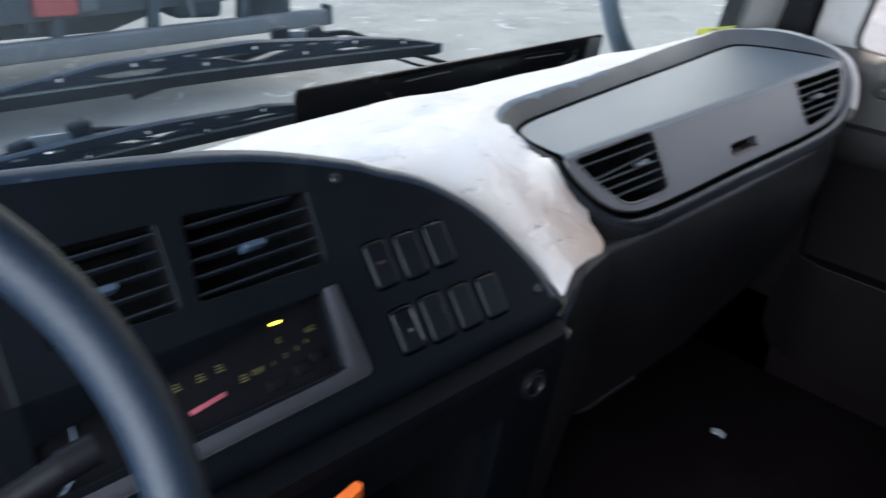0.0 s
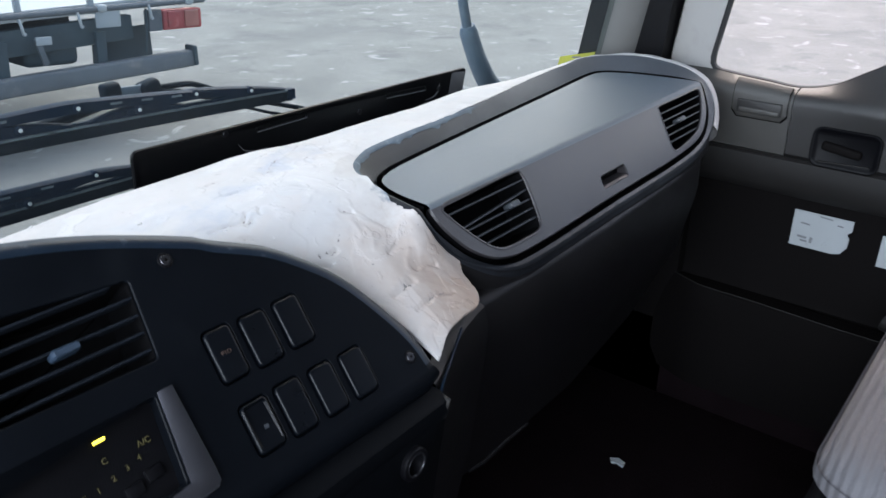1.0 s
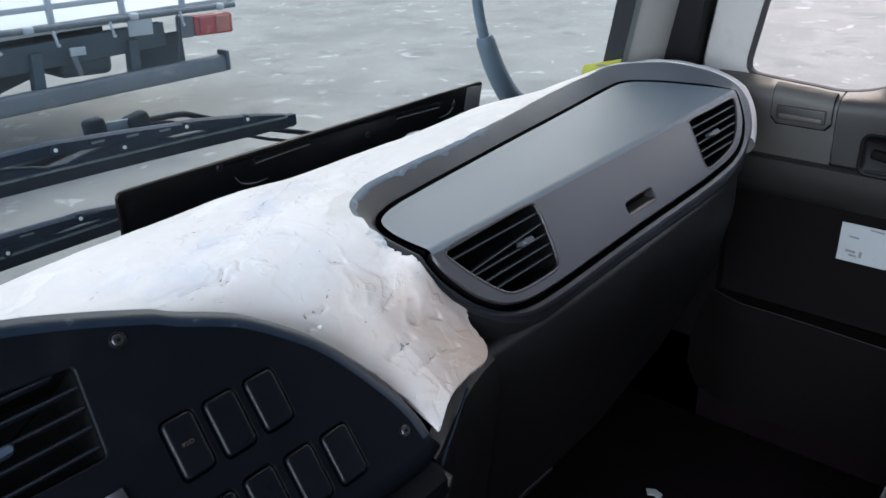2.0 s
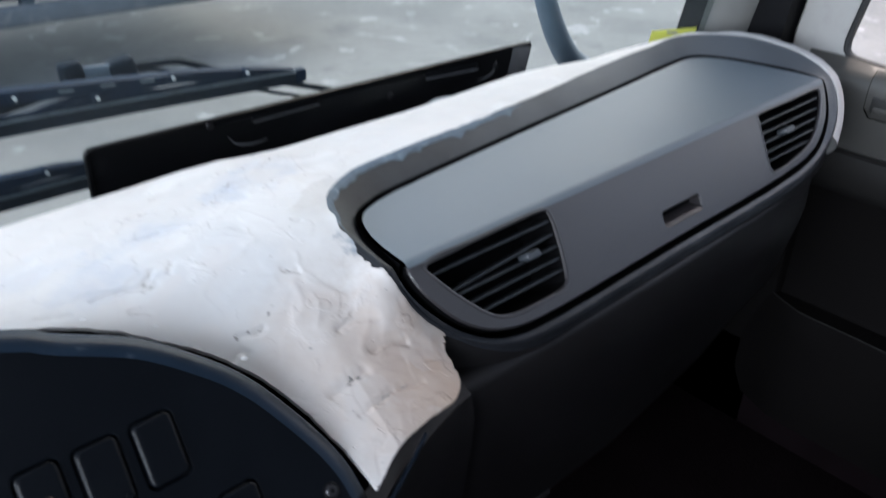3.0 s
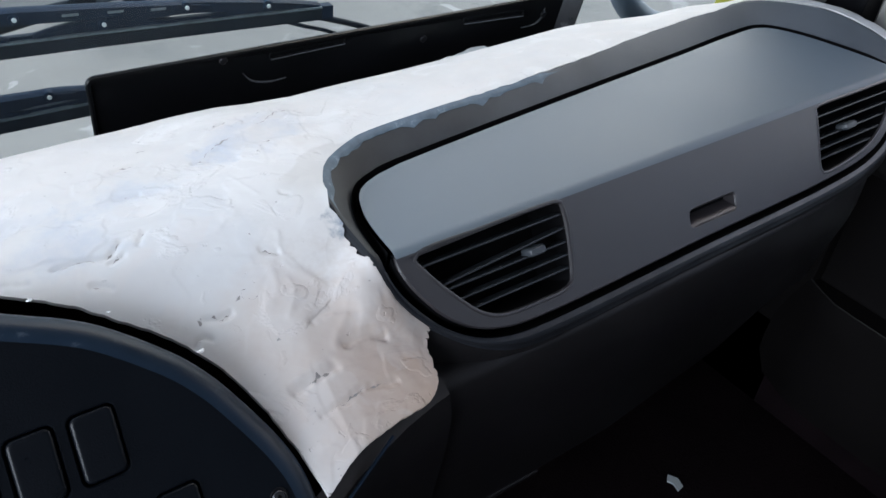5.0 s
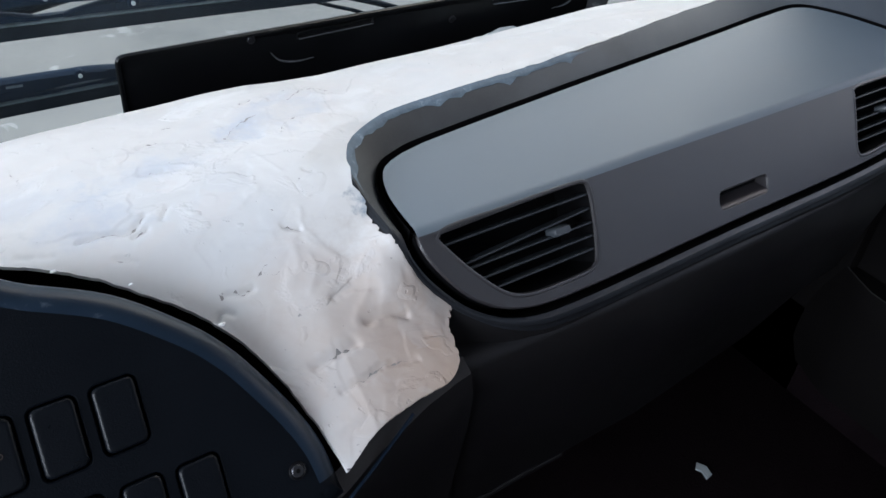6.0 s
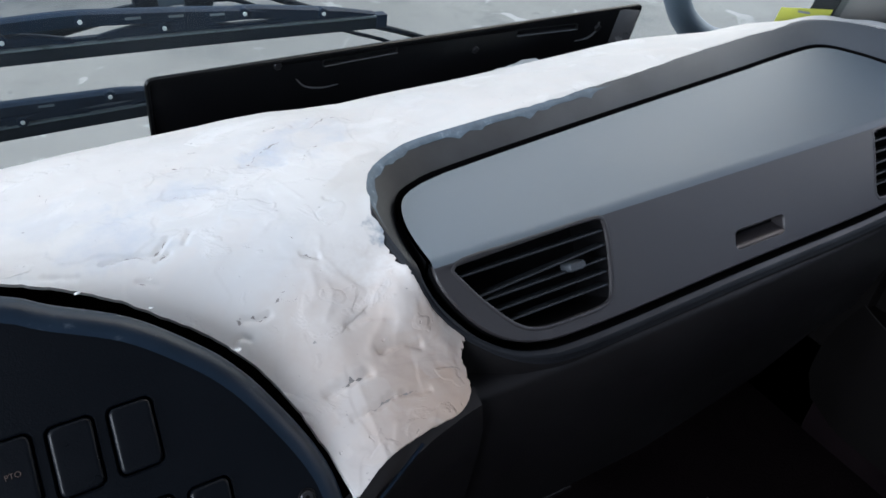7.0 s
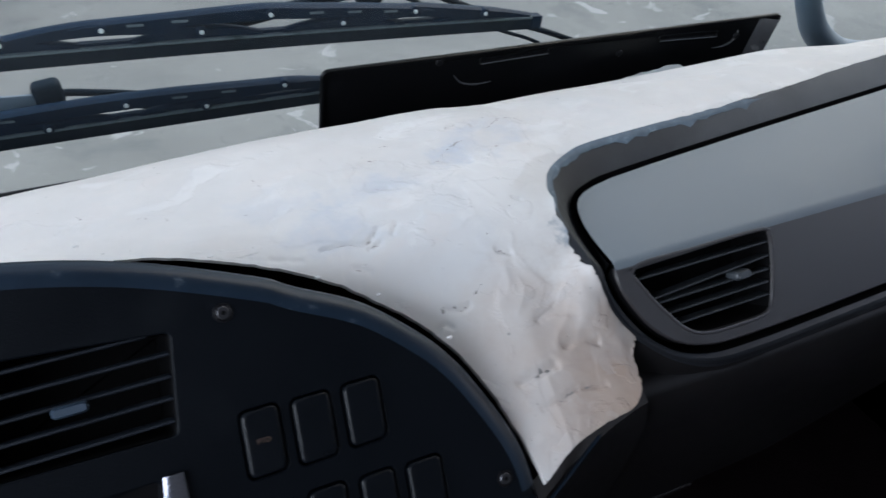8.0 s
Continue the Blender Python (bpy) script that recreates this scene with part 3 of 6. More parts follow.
def filler_height(x, y):
    plateau = 2.127 - 0.010 * smoothstep(0.62, 0.78, x) - 0.004 * smoothstep(0.9, 1.4, x) - 0.03 * smoothstep(1.46, 1.56, x) - 0.020 * smoothstep(0.60, 0.15, x) - 0.005 * smoothstep(0.70, 0.60, x) * smoothstep(0.67, 0.77, y)
    plateau -= (3.6 + 1.3 * smoothstep(0.85, 1.05, x)) * max(0.0, y - 0.755) ** 2
    slope = 2.091 + 0.70 * (y - 0.574) - (0.30 - 0.24 * smoothstep(0.53, 0.605, y)) * max(0.0, x - 0.635)
    k = 0.009
    lo = min(plateau, slope)
    return lo - k * math.log(math.exp(-(plateau - lo) / k) + math.exp(-(slope - lo) / k))


# trowel ridges and cracks in the filler: line in plan, depth (minus: a ridge), width
STROKES = [
    ([(0.500, 0.637), (0.519, 0.637), (0.533, 0.633), (0.546, 0.643)], 0.0010, 0.0022), ([(0.575, 0.576), (0.585, 0.573), (0.593, 0.574)], 0.0010, 0.002),
    ([(0.662, 0.536), (0.681, 0.540), (0.696, 0.537)], 0.0016, 0.003), ([(0.612, 0.519), (0.633, 0.522), (0.647, 0.525)], 0.0016, 0.003),
    ([(0.622, 0.500), (0.643, 0.503), (0.658, 0.508), (0.690, 0.509)], 0.0010, 0.002), ([(0.645, 0.590), (0.654, 0.582), (0.663, 0.574), (0.680, 0.569)], -0.0013, 0.003),
    ([(0.632, 0.590), (0.629, 0.577), (0.618, 0.570)], -0.0011, 0.003), ([(0.662, 0.534), (0.667, 0.532), (0.684, 0.546), (0.700, 0.552)], -0.0013, 0.0035),
    ([(0.630, 0.708), (0.652, 0.727), (0.671, 0.735), (0.698, 0.749)], -0.0009, 0.003), ([(0.705, 0.760), (0.729, 0.770), (0.742, 0.762)], -0.0008, 0.003),
    ([(0.560, 0.690), (0.577, 0.686), (0.590, 0.684)], 0.0007, 0.003), ([(0.565, 0.728), (0.584, 0.733), (0.595, 0.730)], 0.0008, 0.003),
    ([(0.605, 0.480), (0.63, 0.486), (0.66, 0.492)], -0.0010, 0.004), ([(0.690, 0.560), (0.705, 0.545), (0.720, 0.535)], -0.0010, 0.004),
    ([(0.58, 0.60), (0.60, 0.605), (0.62, 0.60)], -0.0006, 0.004), ([(0.645, 0.555), (0.66, 0.558), (0.68, 0.552)], 0.0010, 0.003),
    ([(0.563, 0.690), (0.575, 0.689)], 0.0007, 0.002), ([(0.661, 0.759), (0.677, 0.765)], 0.0007, 0.002), ([(0.705, 0.810), (0.726, 0.815)], 0.0006, 0.003), ([(0.627, 0.711), (0.639, 0.710)], 0.0008, 0.002),
    ([(0.669, 0.646), (0.674, 0.643)], 0.0008, 0.0018), ([(0.631, 0.604), (0.642, 0.600)], 0.0009, 0.0018), ([(0.642, 0.680), (0.647, 0.663), (0.651, 0.651)], -0.0006, 0.002), ([(0.534, 0.628), (0.544, 0.631)], 0.0009, 0.002),
    ([(0.556, 0.635), (0.563, 0.644)], 0.0007, 0.002), ([(0.463, 0.640), (0.482, 0.632)], 0.0006, 0.0025), ([(0.517, 0.616), (0.528, 0.611)], 0.0007, 0.002), ([(0.731, 0.738), (0.748, 0.748)], -0.0007, 0.002),
    ([(0.561, 0.563), (0.567, 0.566), (0.574, 0.564)], 0.0009, 0.0018), ([(0.641, 0.580), (0.641, 0.574), (0.636, 0.566), (0.629, 0.560)], -0.0010, 0.0022), ([(0.661, 0.576), (0.667, 0.569), (0.680, 0.566)], -0.0010, 0.0022),
    ([(0.672, 0.552), (0.660, 0.544), (0.653, 0.537)], -0.0011, 0.0024), ([(0.614, 0.483), (0.623, 0.480)], -0.0008, 0.002), ([(0.649, 0.612), (0.645, 0.600), (0.652, 0.588)], -0.0007, 0.002),
]
# thin flakes of a last coat: centre in plan, reach along x and y, height
FLAKES = [(0.696, 0.742, 0.058, 0.030, 0.0009), (0.705, 0.700, 0.040, 0.022, 0.0009), (0.566, 0.712, 0.034, 0.020, 0.0007), (0.508, 0.660, 0.040, 0.026, 0.0007), (0.660, 0.655, 0.030, 0.022, 0.0006), (0.780, 0.775, 0.060, 0.020, 0.0006), (0.600, 0.640, 0.030, 0.020, 0.0005)]
STROKES = [(curve(p, 40), (2.0 if d > 0 else 0.65) * d, w) for p, d, w in STROKES]


def filler_surface(x, y, strokes=True):
    """The filler's height with its lumps, laps and trowel marks."""
    z = filler_height(x, y)
    z += 0.0010 * noise.noise((x * 9, y * 9, 0.0)) + 0.0004 * noise.noise((x * 26, y * 30, 4.0))
    low = smoothstep(0.62, 0.53, y) * smoothstep(0.56, 0.62, x)
    z += low * (0.0005 * noise.noise((x * 34 + 3, y * 34, 2.0)) + 0.0010 * noise.noise((x * 18, y * 22, 11.0)) - 0.0005 * abs(noise.noise((x * 40, y * 55, 17.0))))
    # lapped edges of coats
    lap = noise.noise((x * 14, y * 17, 21.0)) + 0.35 * noise.noise((x * 50, y * 50, 8.0))
    z += (0.35 + 0.25 * low) * (0.0009 * smoothstep(0.10, 0.14, lap) - 0.0008 * smoothstep(-0.30, -0.27, lap))
    for fx, fy, rx, ry, high in FLAKES:
        q = ((x - fx) / rx) ** 2 + ((y - fy) / ry) ** 2
        if q < 3:
            z += high * smoothstep(0.0, 0.10, 0.75 - q + 1.1 * noise.noise((x * 34, y * 40, fx * 9)) + 0.45 * noise.noise((x * 95, y * 105, fy * 9)))
    if strokes:
        for line, depth, width in STROKES:
            d = np.sqrt(((line - np.array([x, y])) ** 2).sum(1).min()) + 0.0012 * noise.noise((x * 200, y * 200, 0))
            if d < 3 * width:
                z -= depth * math.exp(-(d / width) ** 2)
    return z


def build_filler():
    ring = [(v.x, v.y) for v in rim_ring(0.0003, 0)]
    crest = np.array(rim_ring(0.0, 0.0))
    crest = np.concatenate([crest + (np.roll(crest, -1, 0) - crest) * (k / 12) for k in range(12)])
    # along the rim from its front left corner, behind the box, to the right-hand end
    start = min(range(len(ring)), key=lambda i: (ring[i][0] - 0.715) ** 2 + (ring[i][1] - 0.555) ** 2)
    seq = [ring[(start - i) % len(ring)] for i in range(len(ring))]
    if seq[20][1] < seq[0][1]:
        seq = [ring[(start + i) % len(ring)] for i in range(len(ring))]
    end = next(i for i in range(60, len(seq)) if seq[i][0] > 1.49 or (seq[i][0] > 1.44 and seq[i][1] < 0.70))
    edge = curve([(-0.44, 0.717), (0.15, 0.708), (0.30, 0.698), (0.365, 0.683), (0.410, 0.663), (0.468, 0.6285), (0.511, 0.601), (0.525, 0.590), (0.5475, 0.5735), (0.566, 0.5550), (0.579, 0.5360), (0.590, 0.5110), (0.598, 0.4850), (0.6025, 0.467), (0.604, 0.458)], 260)
    edge = [(x + 0.0008 * noise.noise((x * 110, y * 110, 6.0)) + 0.0008 * noise.noise((x * 400, y * 400, 6.0)), y + 0.0008 * noise.noise((x * 110, y * 110, 2.0)) + 0.0008 * noise.noise((x * 400, y * 400, 2.0))) for x, y in edge]
    tail = [(0.604, 0.458), (0.618, 0.465), (0.640, 0.474), (0.678, 0.485), (0.709, 0.4915), (0.7255, 0.503), (0.727, 0.514), (0.730, 0.524), (0.735, 0.534), (0.7405, 0.541), (0.7325, 0.5470), (0.7230, 0.5510), (0.7130, 0.5555), (0.7060, 0.5620), (0.7005, 0.5711), (0.6975, 0.5856), (0.6970, 0.5997), (0.6985, 0.6143), (0.6995, 0.628)]
    front = curve(tail, 150)
    rough = lambda y: 0.25 + 0.75 * smoothstep(0.494, 0.512, y)
    wob = [(x + rough(y) * (0.0030 * noise.noise((x * 70, y * 70, 3.0)) + 0.0028 * noise.noise((x * 300, y * 300, 3.0))), y + rough(y) * (0.0018 * noise.noise((x * 90, y * 90, 9.0)) + 0.0020 * noise.noise((x * 350, y * 350, 1.0)))) for x, y in front]
    start = next(i for i in range(3, len(seq)) if seq[i][1] > 0.634)
    back_in = [(x + 0.0010 * noise.noise((x * 60, y * 60, 1.0)), y + 0.0016 * noise.noise((x * 70, y * 60, 5.0)) + 0.0004) for x, y in seq[start:end]]
    poly = wob + back_in + [(1.55, 0.80), (1.50, 0.855), (1.30, 0.862), (0.6, 0.864), (-0.45, 0.862)] + [tuple(p) for p in edge]
    P = np.array(poly)
    # a dense outline
    dense = []
    for a, b in zip(P, np.roll(P, -1, 0)):
        k = max(1, int(np.linalg.norm(b - a) / 0.0012))
        dense += [a + (b - a) * t / k for t in range(k)]
    D = np.array(dense)
    xs = np.concatenate([np.arange(-0.44, 0.30, 0.006), np.arange(0.30, 0.44, 0.0019), np.arange(0.44, 0.76, 0.0013), np.arange(0.76, 1.56, 0.0035)])
    ys = np.concatenate([np.arange(0.450, 0.70, 0.0013), np.arange(0.70, 0.80, 0.0019), np.arange(0.80, 0.868, 0.003)])
    gx, gy = np.meshgrid(xs, ys, indexing="ij")
    inside = np.zeros(gx.shape, bool)
    for (x0, y0), (x1, y1) in zip(P, np.roll(P, -1, 0)):
        c = ((y0 > gy) != (y1 > gy))
        with np.errstate(divide="ignore", invalid="ignore"):
            inside ^= c & (gx < (x1 - x0) * (gy - y0) / (y1 - y0 + 1e-15) + x0)
    verts, index = [], -np.ones(gx.shape, int)
    faces = []
    keep = inside[:-1, :-1] & inside[1:, :-1] & inside[:-1, 1:] & inside[1:, 1:]
    used = np.zeros(gx.shape, bool)
    for a in (0, 1):
        for b in (0, 1):
            used[a:used.shape[0] - 1 + a, b:used.shape[1] - 1 + b] |= keep
    full = np.zeros(gx.shape, int)
    for a in (0, 1):
        for b in (0, 1):
            full[a:full.shape[0] - 1 + a, b:full.shape[1] - 1 + b] += keep
    pts2 = {}
    for i, j in zip(*np.nonzero(used)):
        p = np.array([gx[i, j], gy[i, j]])
        border = full[i, j] < 4
        if border:
            p = D[np.argmin(((D - p) ** 2).sum(1))]
        index[i, j] = len(verts)
        x, y = p
        z = filler_surface(x, y, False)
        if x > 0.655 and y > 0.54:
            # feathered onto the crest of the rim
            d2 = ((crest[:, :2] - p) ** 2).sum(1)
            k = int(np.argmin(d2))
            d = math.sqrt(d2[k])
            zc = crest[k, 2]
            up, hold = smoothstep(0.540, 0.556, y), smoothstep(0.63, 0.665, y)
            tail_end = smoothstep(0.640, 0.615, y)
            up *= 1 - tail_end * (1 - smoothstep(0.655, 0.692, x))
            fall = 0.26 + 0.20 * smoothstep(1.15, 1.40, x) + 0.10 * tail_end
            reach = zc + 0.0004 - 0.0012 * tail_end - fall * max(0.0, d - 0.003)
            soft = 0.0001 + 0.0030 * tail_end
            top = max(z, reach)
            z += up * (top + soft * math.log(math.exp((z - top) / soft) + math.exp((reach - top) / soft)) - soft * 0.69 * math.exp(-abs(z - reach) / soft) - z)
            z += hold * (min(z, zc + 0.0006 + 0.35 * d) - z)
        verts.append([x, y, z, border])
    V = np.array([v[:3] for v in verts])
    # worked smooth beside the storage box
    grid, fixed = np.full(gx.shape, np.nan), np.ones(gx.shape, bool)
    ii, jj = np.nonzero(used)
    grid[ii, jj] = V[index[ii, jj], 2]
    fixed[ii, jj] = [verts[k][3] for k in index[ii, jj]]
    soft_at = np.vectorize(lambda x, y: smoothstep(0.625, 0.655, x) * smoothstep(0.525, 0.545, y) * smoothstep(0.665, 0.635, y) * smoothstep(0.76, 0.75, x))(gx, gy)
    soft_at[fixed] = 0.0
    for _ in range(90):
        mean = 0.25 * (np.roll(grid, 1, 0) + np.roll(grid, -1, 0) + np.roll(grid, 1, 1) + np.roll(grid, -1, 1))
        grid = np.where((soft_at > 0) & ~np.isnan(mean), grid + 0.9 * soft_at * (mean - grid), grid)
    V[index[ii, jj], 2] = grid[ii, jj]
    V[:, 2] += [0.0005 * a * noise.noise((x * 40, y * 46, 3.0)) for (x, y, z), a in zip(V, np.interp(V[:, 0], [0.62, 0.66], [0, 1]) * np.interp(V[:, 1], [0.525, 0.545, 0.635, 0.665], [0, 1, 1, 0]))]
    for line, depth, width in STROKES:
        for k0 in np.nonzero((np.abs(V[:, 0] - line[:, 0].mean()) < 0.08) & (np.abs(V[:, 1] - line[:, 1].mean()) < 0.06))[0]:
            d = np.sqrt(((line - V[k0, :2]) ** 2).sum(1).min())
            d += 0.0012 * noise.noise((V[k0, 0] * 200, V[k0, 1] * 200, 0))
            if d < 3 * width:
                V[k0, 2] -= depth * math.exp(-(d / width) ** 2)
    for i, j in zip(*np.nonzero(keep)):
        faces.append((index[i, j], index[i + 1, j], index[i + 1, j + 1], index[i, j + 1]))
    # a broken lower edge all round
    count = {}
    for f in faces:
        for a, b in zip(f, f[1:] + f[:1]):
            count[(min(a, b), max(a, b))] = count.get((min(a, b), max(a, b)), 0) + 1
    allv = [tuple(v) for v in V]
    low = {}
    for (a, b), n in count.items():
        if n == 1:
            for q in (a, b):
                if q not in low:
                    low[q] = len(allv)
                    x, y, z = allv[q]
                    allv.append((x, y + 0.0015, z - 0.0035))
            faces.append((a, b, low[b], low[a]))
    me = bpy.data.meshes.new("filler_coat")
    me.from_pydata(allv, [], faces)
    bm = bmesh.new()
    bm.from_mesh(me)
    bpy.data.meshes.remove(me)
    return bm


dash = thing("dashboard", "truck dashboard with its top smeared in rough white filler", "dashboard", at=(0, 0, 0))
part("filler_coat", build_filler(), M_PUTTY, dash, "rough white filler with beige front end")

def crack(line, width):
    P = curve(line, 26)
    L, R = [], []
    for k, (x, y) in enumerate(P):
        t = P[min(k + 1, 25)] - P[max(k - 1, 0)]
        n_ = np.array([-t[1], t[0]]) / (np.linalg.norm(t) + 1e-9)
        w = 2.2 * width * max(0.03, 0.15 + 1.7 * noise.noise((x * 300, y * 300, 1.7))) * math.sin(math.pi * (k + 0.5) / 26)
        j = 0.0022 * noise.noise((x * 240, y * 240, 5.1))
        for side, out in ((1, L), (-1, R)):
            q = np.array([x, y]) + n_ * (side * w + j)
            out.append((q[0], q[1]))
    return L, R


CRACKS = [([(0.504, 0.637), (0.513, 0.636), (0.519, 0.637), (0.529, 0.633), (0.536, 0.634), (0.545, 0.642)], 0.0006), ([(0.535, 0.634), (0.542, 0.629), (0.538, 0.627)], 0.0006), ([(0.579, 0.576), (0.585, 0.573), (0.591, 0.574)], 0.0007),
          ([(0.599, 0.578), (0.602, 0.581), (0.609, 0.584)], 0.0005), ([(0.604, 0.580), (0.611, 0.577), (0.618, 0.578)], 0.0004), ([(0.569, 0.575), (0.572, 0.573)], 0.0009), ([(0.565, 0.564), (0.571, 0.565)], 0.0004), ([(0.626, 0.616), (0.629, 0.615)], 0.0008),
          ([(0.631, 0.604), (0.636, 0.601), (0.641, 0.597)], 0.0005), ([(0.671, 0.539), (0.681, 0.540), (0.693, 0.537)], 0.0009), ([(0.620, 0.520), (0.633, 0.522), (0.643, 0.524)], 0.0009), ([(0.629, 0.501), (0.643, 0.503), (0.658, 0.508), (0.681, 0.509)], 0.0004),
          ([(0.574, 0.732), (0.584, 0.733), (0.591, 0.730)], 0.0005), ([(0.634, 0.712), (0.652, 0.727), (0.671, 0.735)], 0.0005), ([(0.478, 0.736), (0.481, 0.743)], 0.0005), ([(0.479, 0.723), (0.484, 0.734)], 0.0005), ([(0.412, 0.743), (0.416, 0.741)], 0.0008),
          ([(0.346, 0.752), (0.349, 0.745)], 0.0007), ([(0.389, 0.732), (0.395, 0.724)], 0.0004), ([(0.406, 0.722), (0.406, 0.714)], 0.0005), ([(0.384, 0.725), (0.397, 0.731)], 0.0004), ([(0.595, 0.753), (0.604, 0.750)], 0.0005),
          ([(0.563, 0.690), (0.575, 0.689)], 0.0004), ([(0.661, 0.759), (0.677, 0.765)], 0.0005), ([(0.705, 0.810), (0.726, 0.815)], 0.0005), ([(0.627, 0.711), (0.639, 0.710)], 0.0005), ([(0.622, 0.692), (0.626, 0.692)], 0.0008), ([(0.669, 0.646), (0.674, 0.643)], 0.0007),
          ([(0.534, 0.628), (0.544, 0.631)], 0.0005), ([(0.556, 0.635), (0.563, 0.644)], 0.0004), ([(0.517, 0.616), (0.528, 0.611)], 0.0004), ([(0.700, 0.748), (0.726, 0.765), (0.743, 0.762), (0.751, 0.747)], 0.0004), ([(0.673, 0.699), (0.692, 0.718), (0.703, 0.716)], 0.0003)]
# thin dark ribbons laid on the filler as the shade in its cracks
for line, width in CRACKS:
    L, R = crack(line, width)
    lift = lambda q: (q[0], q[1], filler_surface(q[0], q[1]) + 0.0003)
    part("crack", loft([[lift(q) for q in L], [lift(q) for q in R]], closed=False), M_GAPGREY, dash)

# chips of filler fallen into the groove along the instrument panel
for k in (88, 97, 104, 113, 121, 126, 133):
    u, v = POD_RIM[k]
    c = Vector(pod_at(u + 0.0060, v + 0.0065, -0.010 + 0.004 * abs(noise.noise((k, 0.3, 0.0)))))
    b = bmesh.new()
    bmesh.ops.create_icosphere(b, subdivisions=2, radius=0.0007 + 0.0008 * abs(noise.noise((k * 1.7, 2.0, 0.5))))
    for w in b.verts:
        w.co = Vector((w.co.x * 2.0, w.co.y, w.co.z * 0.8)) + w.co * (0.6 * noise.noise(w.co * 700 + Vector((k, 0, 0)))) + c
    part("filler_chip", b, M_PUTTY, dash)

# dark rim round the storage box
rim = part("rim", loft([rim_ring(0.006, -0.022, 0), rim_ring(0.006, -0.002, 0), rim_ring(-0.003, -0.0015), rim_ring(0.0, 0.0), rim_ring(0.004, -0.001), rim_ring(0.012, -0.010), rim_ring(0.020, -0.030)]), M_RIM, dash, "charcoal plastic rim stained with filler, light painted on its right-hand end")
# thin blue-grey smear of filler along the crest at the left-hand corner
idx = [i for i, p in enumerate(LID) if p[0] < 1.05 and p[1] > 0.035]
first = max(range(len(idx)), key=lambda k: (idx[k] - idx[k - 1]) % len(LID))
idx = idx[first:] + idx[:first]
wall_in, wall_top, wall_out = rim_ring(0.006, -0.002, 0), rim_ring(-0.003, -0.0015), rim_ring(0.001, 0.0009)
rows = []
for k, i in enumerate(idx):
    ends = smoothstep(0, 8, k) * smoothstep(0, 8, len(idx) - 1 - k)
    w = ends * (0.10 + 0.55 * max(0.0, noise.noise((i * 0.31, 4.0, 0.0)) + 0.25 * noise.noise((i * 1.3, 9.0, 0.0))) + 0.35 * smoothstep(0.85, 0.72, LID[i][0]) * abs(noise.noise((i * 0.5, 1.0, 2.0))))
    up = Vector((0, 0, 0.0007))
    rows.append([wall_out[i] - up * 2 * (1 - ends), wall_top[i] + up * ends, wall_top[i].lerp(wall_in[i], 0.5 * w) + up * ends, wall_top[i].lerp(wall_in[i], w) + up * (0.6 * ends)])
part("smear", loft(rows, closed=False), M_SMEAR, dash, "thin blue-grey smear on the rim")
# white strip of filler left on the right-hand end of the rim
idx = [i for i, p in enumerate(LID) if p[0] > 1.38 and p[1] > -0.055]
first = max(range(len(idx)), key=lambda k: (idx[k] - idx[k - 1]) % len(LID))
idx = idx[first:] + idx[:first]
strip = []
for e, dh in ((0.003, -0.006), (0.0035, 0.0006), (0.009, 0.0008), (0.016, -0.0020), (0.022, -0.008), (0.026, -0.018), (0.028, -0.036)):
    ringv = rim_ring(e, dh)
    strip.append([ringv[i] + Vector((0, 0, -0.006 * (1 - smoothstep(0, 9, min(k, len(idx) - 1 - k))))) + Vector((0.0015 * noise.noise((i * 0.6, e * 300, 0)), 0, 0.0015 * noise.noise((i * 0.5, 3, e * 200)))) for k, i in enumerate(idx)])
part("filler_strip", loft(strip, closed=False), M_PUTTY, dash, "band of white filler on the rim")

# storage box: lid, sloping front with two vents and a finger pull
VENT_L = curve(down([(0.742, -0.003), (0.80, -0.002), (0.880, -0.002), (0.890, -0.007), (0.890, -0.030), (0.883, -0.066), (0.874, -0.075), (0.84, -0.076), (0.806, -0.074), (0.786, -0.066), (0.766, -0.046), (0.745, -0.018)]), 64, True)
VENT_R = curve(down([(1.277, -0.004), (1.35, -0.004), (1.420, -0.004), (1.428, -0.009), (1.420, -0.022), (1.402, -0.040), (1.378, -0.056), (1.348, -0.067), (1.300, -0.0735), (1.264, -0.0745), (1.259, -0.066), (1.266, -0.035), (1.271, -0.012)]), 64, True)
PULL = rrect(1.040, -0.0765, 1.108, -0.0605, 0.004, skew=0.15)


def clip(poly, level, keep_low):
    """The part of an outline below or above a level."""
    out = []
    for (x0, s0), (x1, s1) in zip(poly, np.roll(poly, -1, 0)):
        a, c = (s0 <= level) == keep_low, (s1 <= level) == keep_low
        if a:
            out.append((x0, s0))
        if a != c:
            t = (level - s0) / (s1 - s0)
            out.append((x0 + t * (x1 - x0), level))
    return np.array(out)


front_outline = clip(LID, -0.0057, True)
flat_at = lambda x, s, h=0.0: (x, FOLD_Y + FY * s - FZ * h, FOLD_Z + FZ * s + FY * h)
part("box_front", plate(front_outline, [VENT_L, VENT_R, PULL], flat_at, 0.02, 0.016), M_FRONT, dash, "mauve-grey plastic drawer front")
lid_outline = clip(LID, -0.0061, False)
bm = bmesh.new()
rows = []
top_s = lid_outline[:, 1].max()
for s in np.concatenate([np.linspace(-0.0059, 0.008, 12), np.linspace(0.016, top_s - 0.0006, 26)]):
    sp = span_at(lid_outline, s)
    rows.append([box_at(x, s) for x in np.linspace(sp[0], sp[1], 40)])
loft(rows, closed=False, bm=bm)
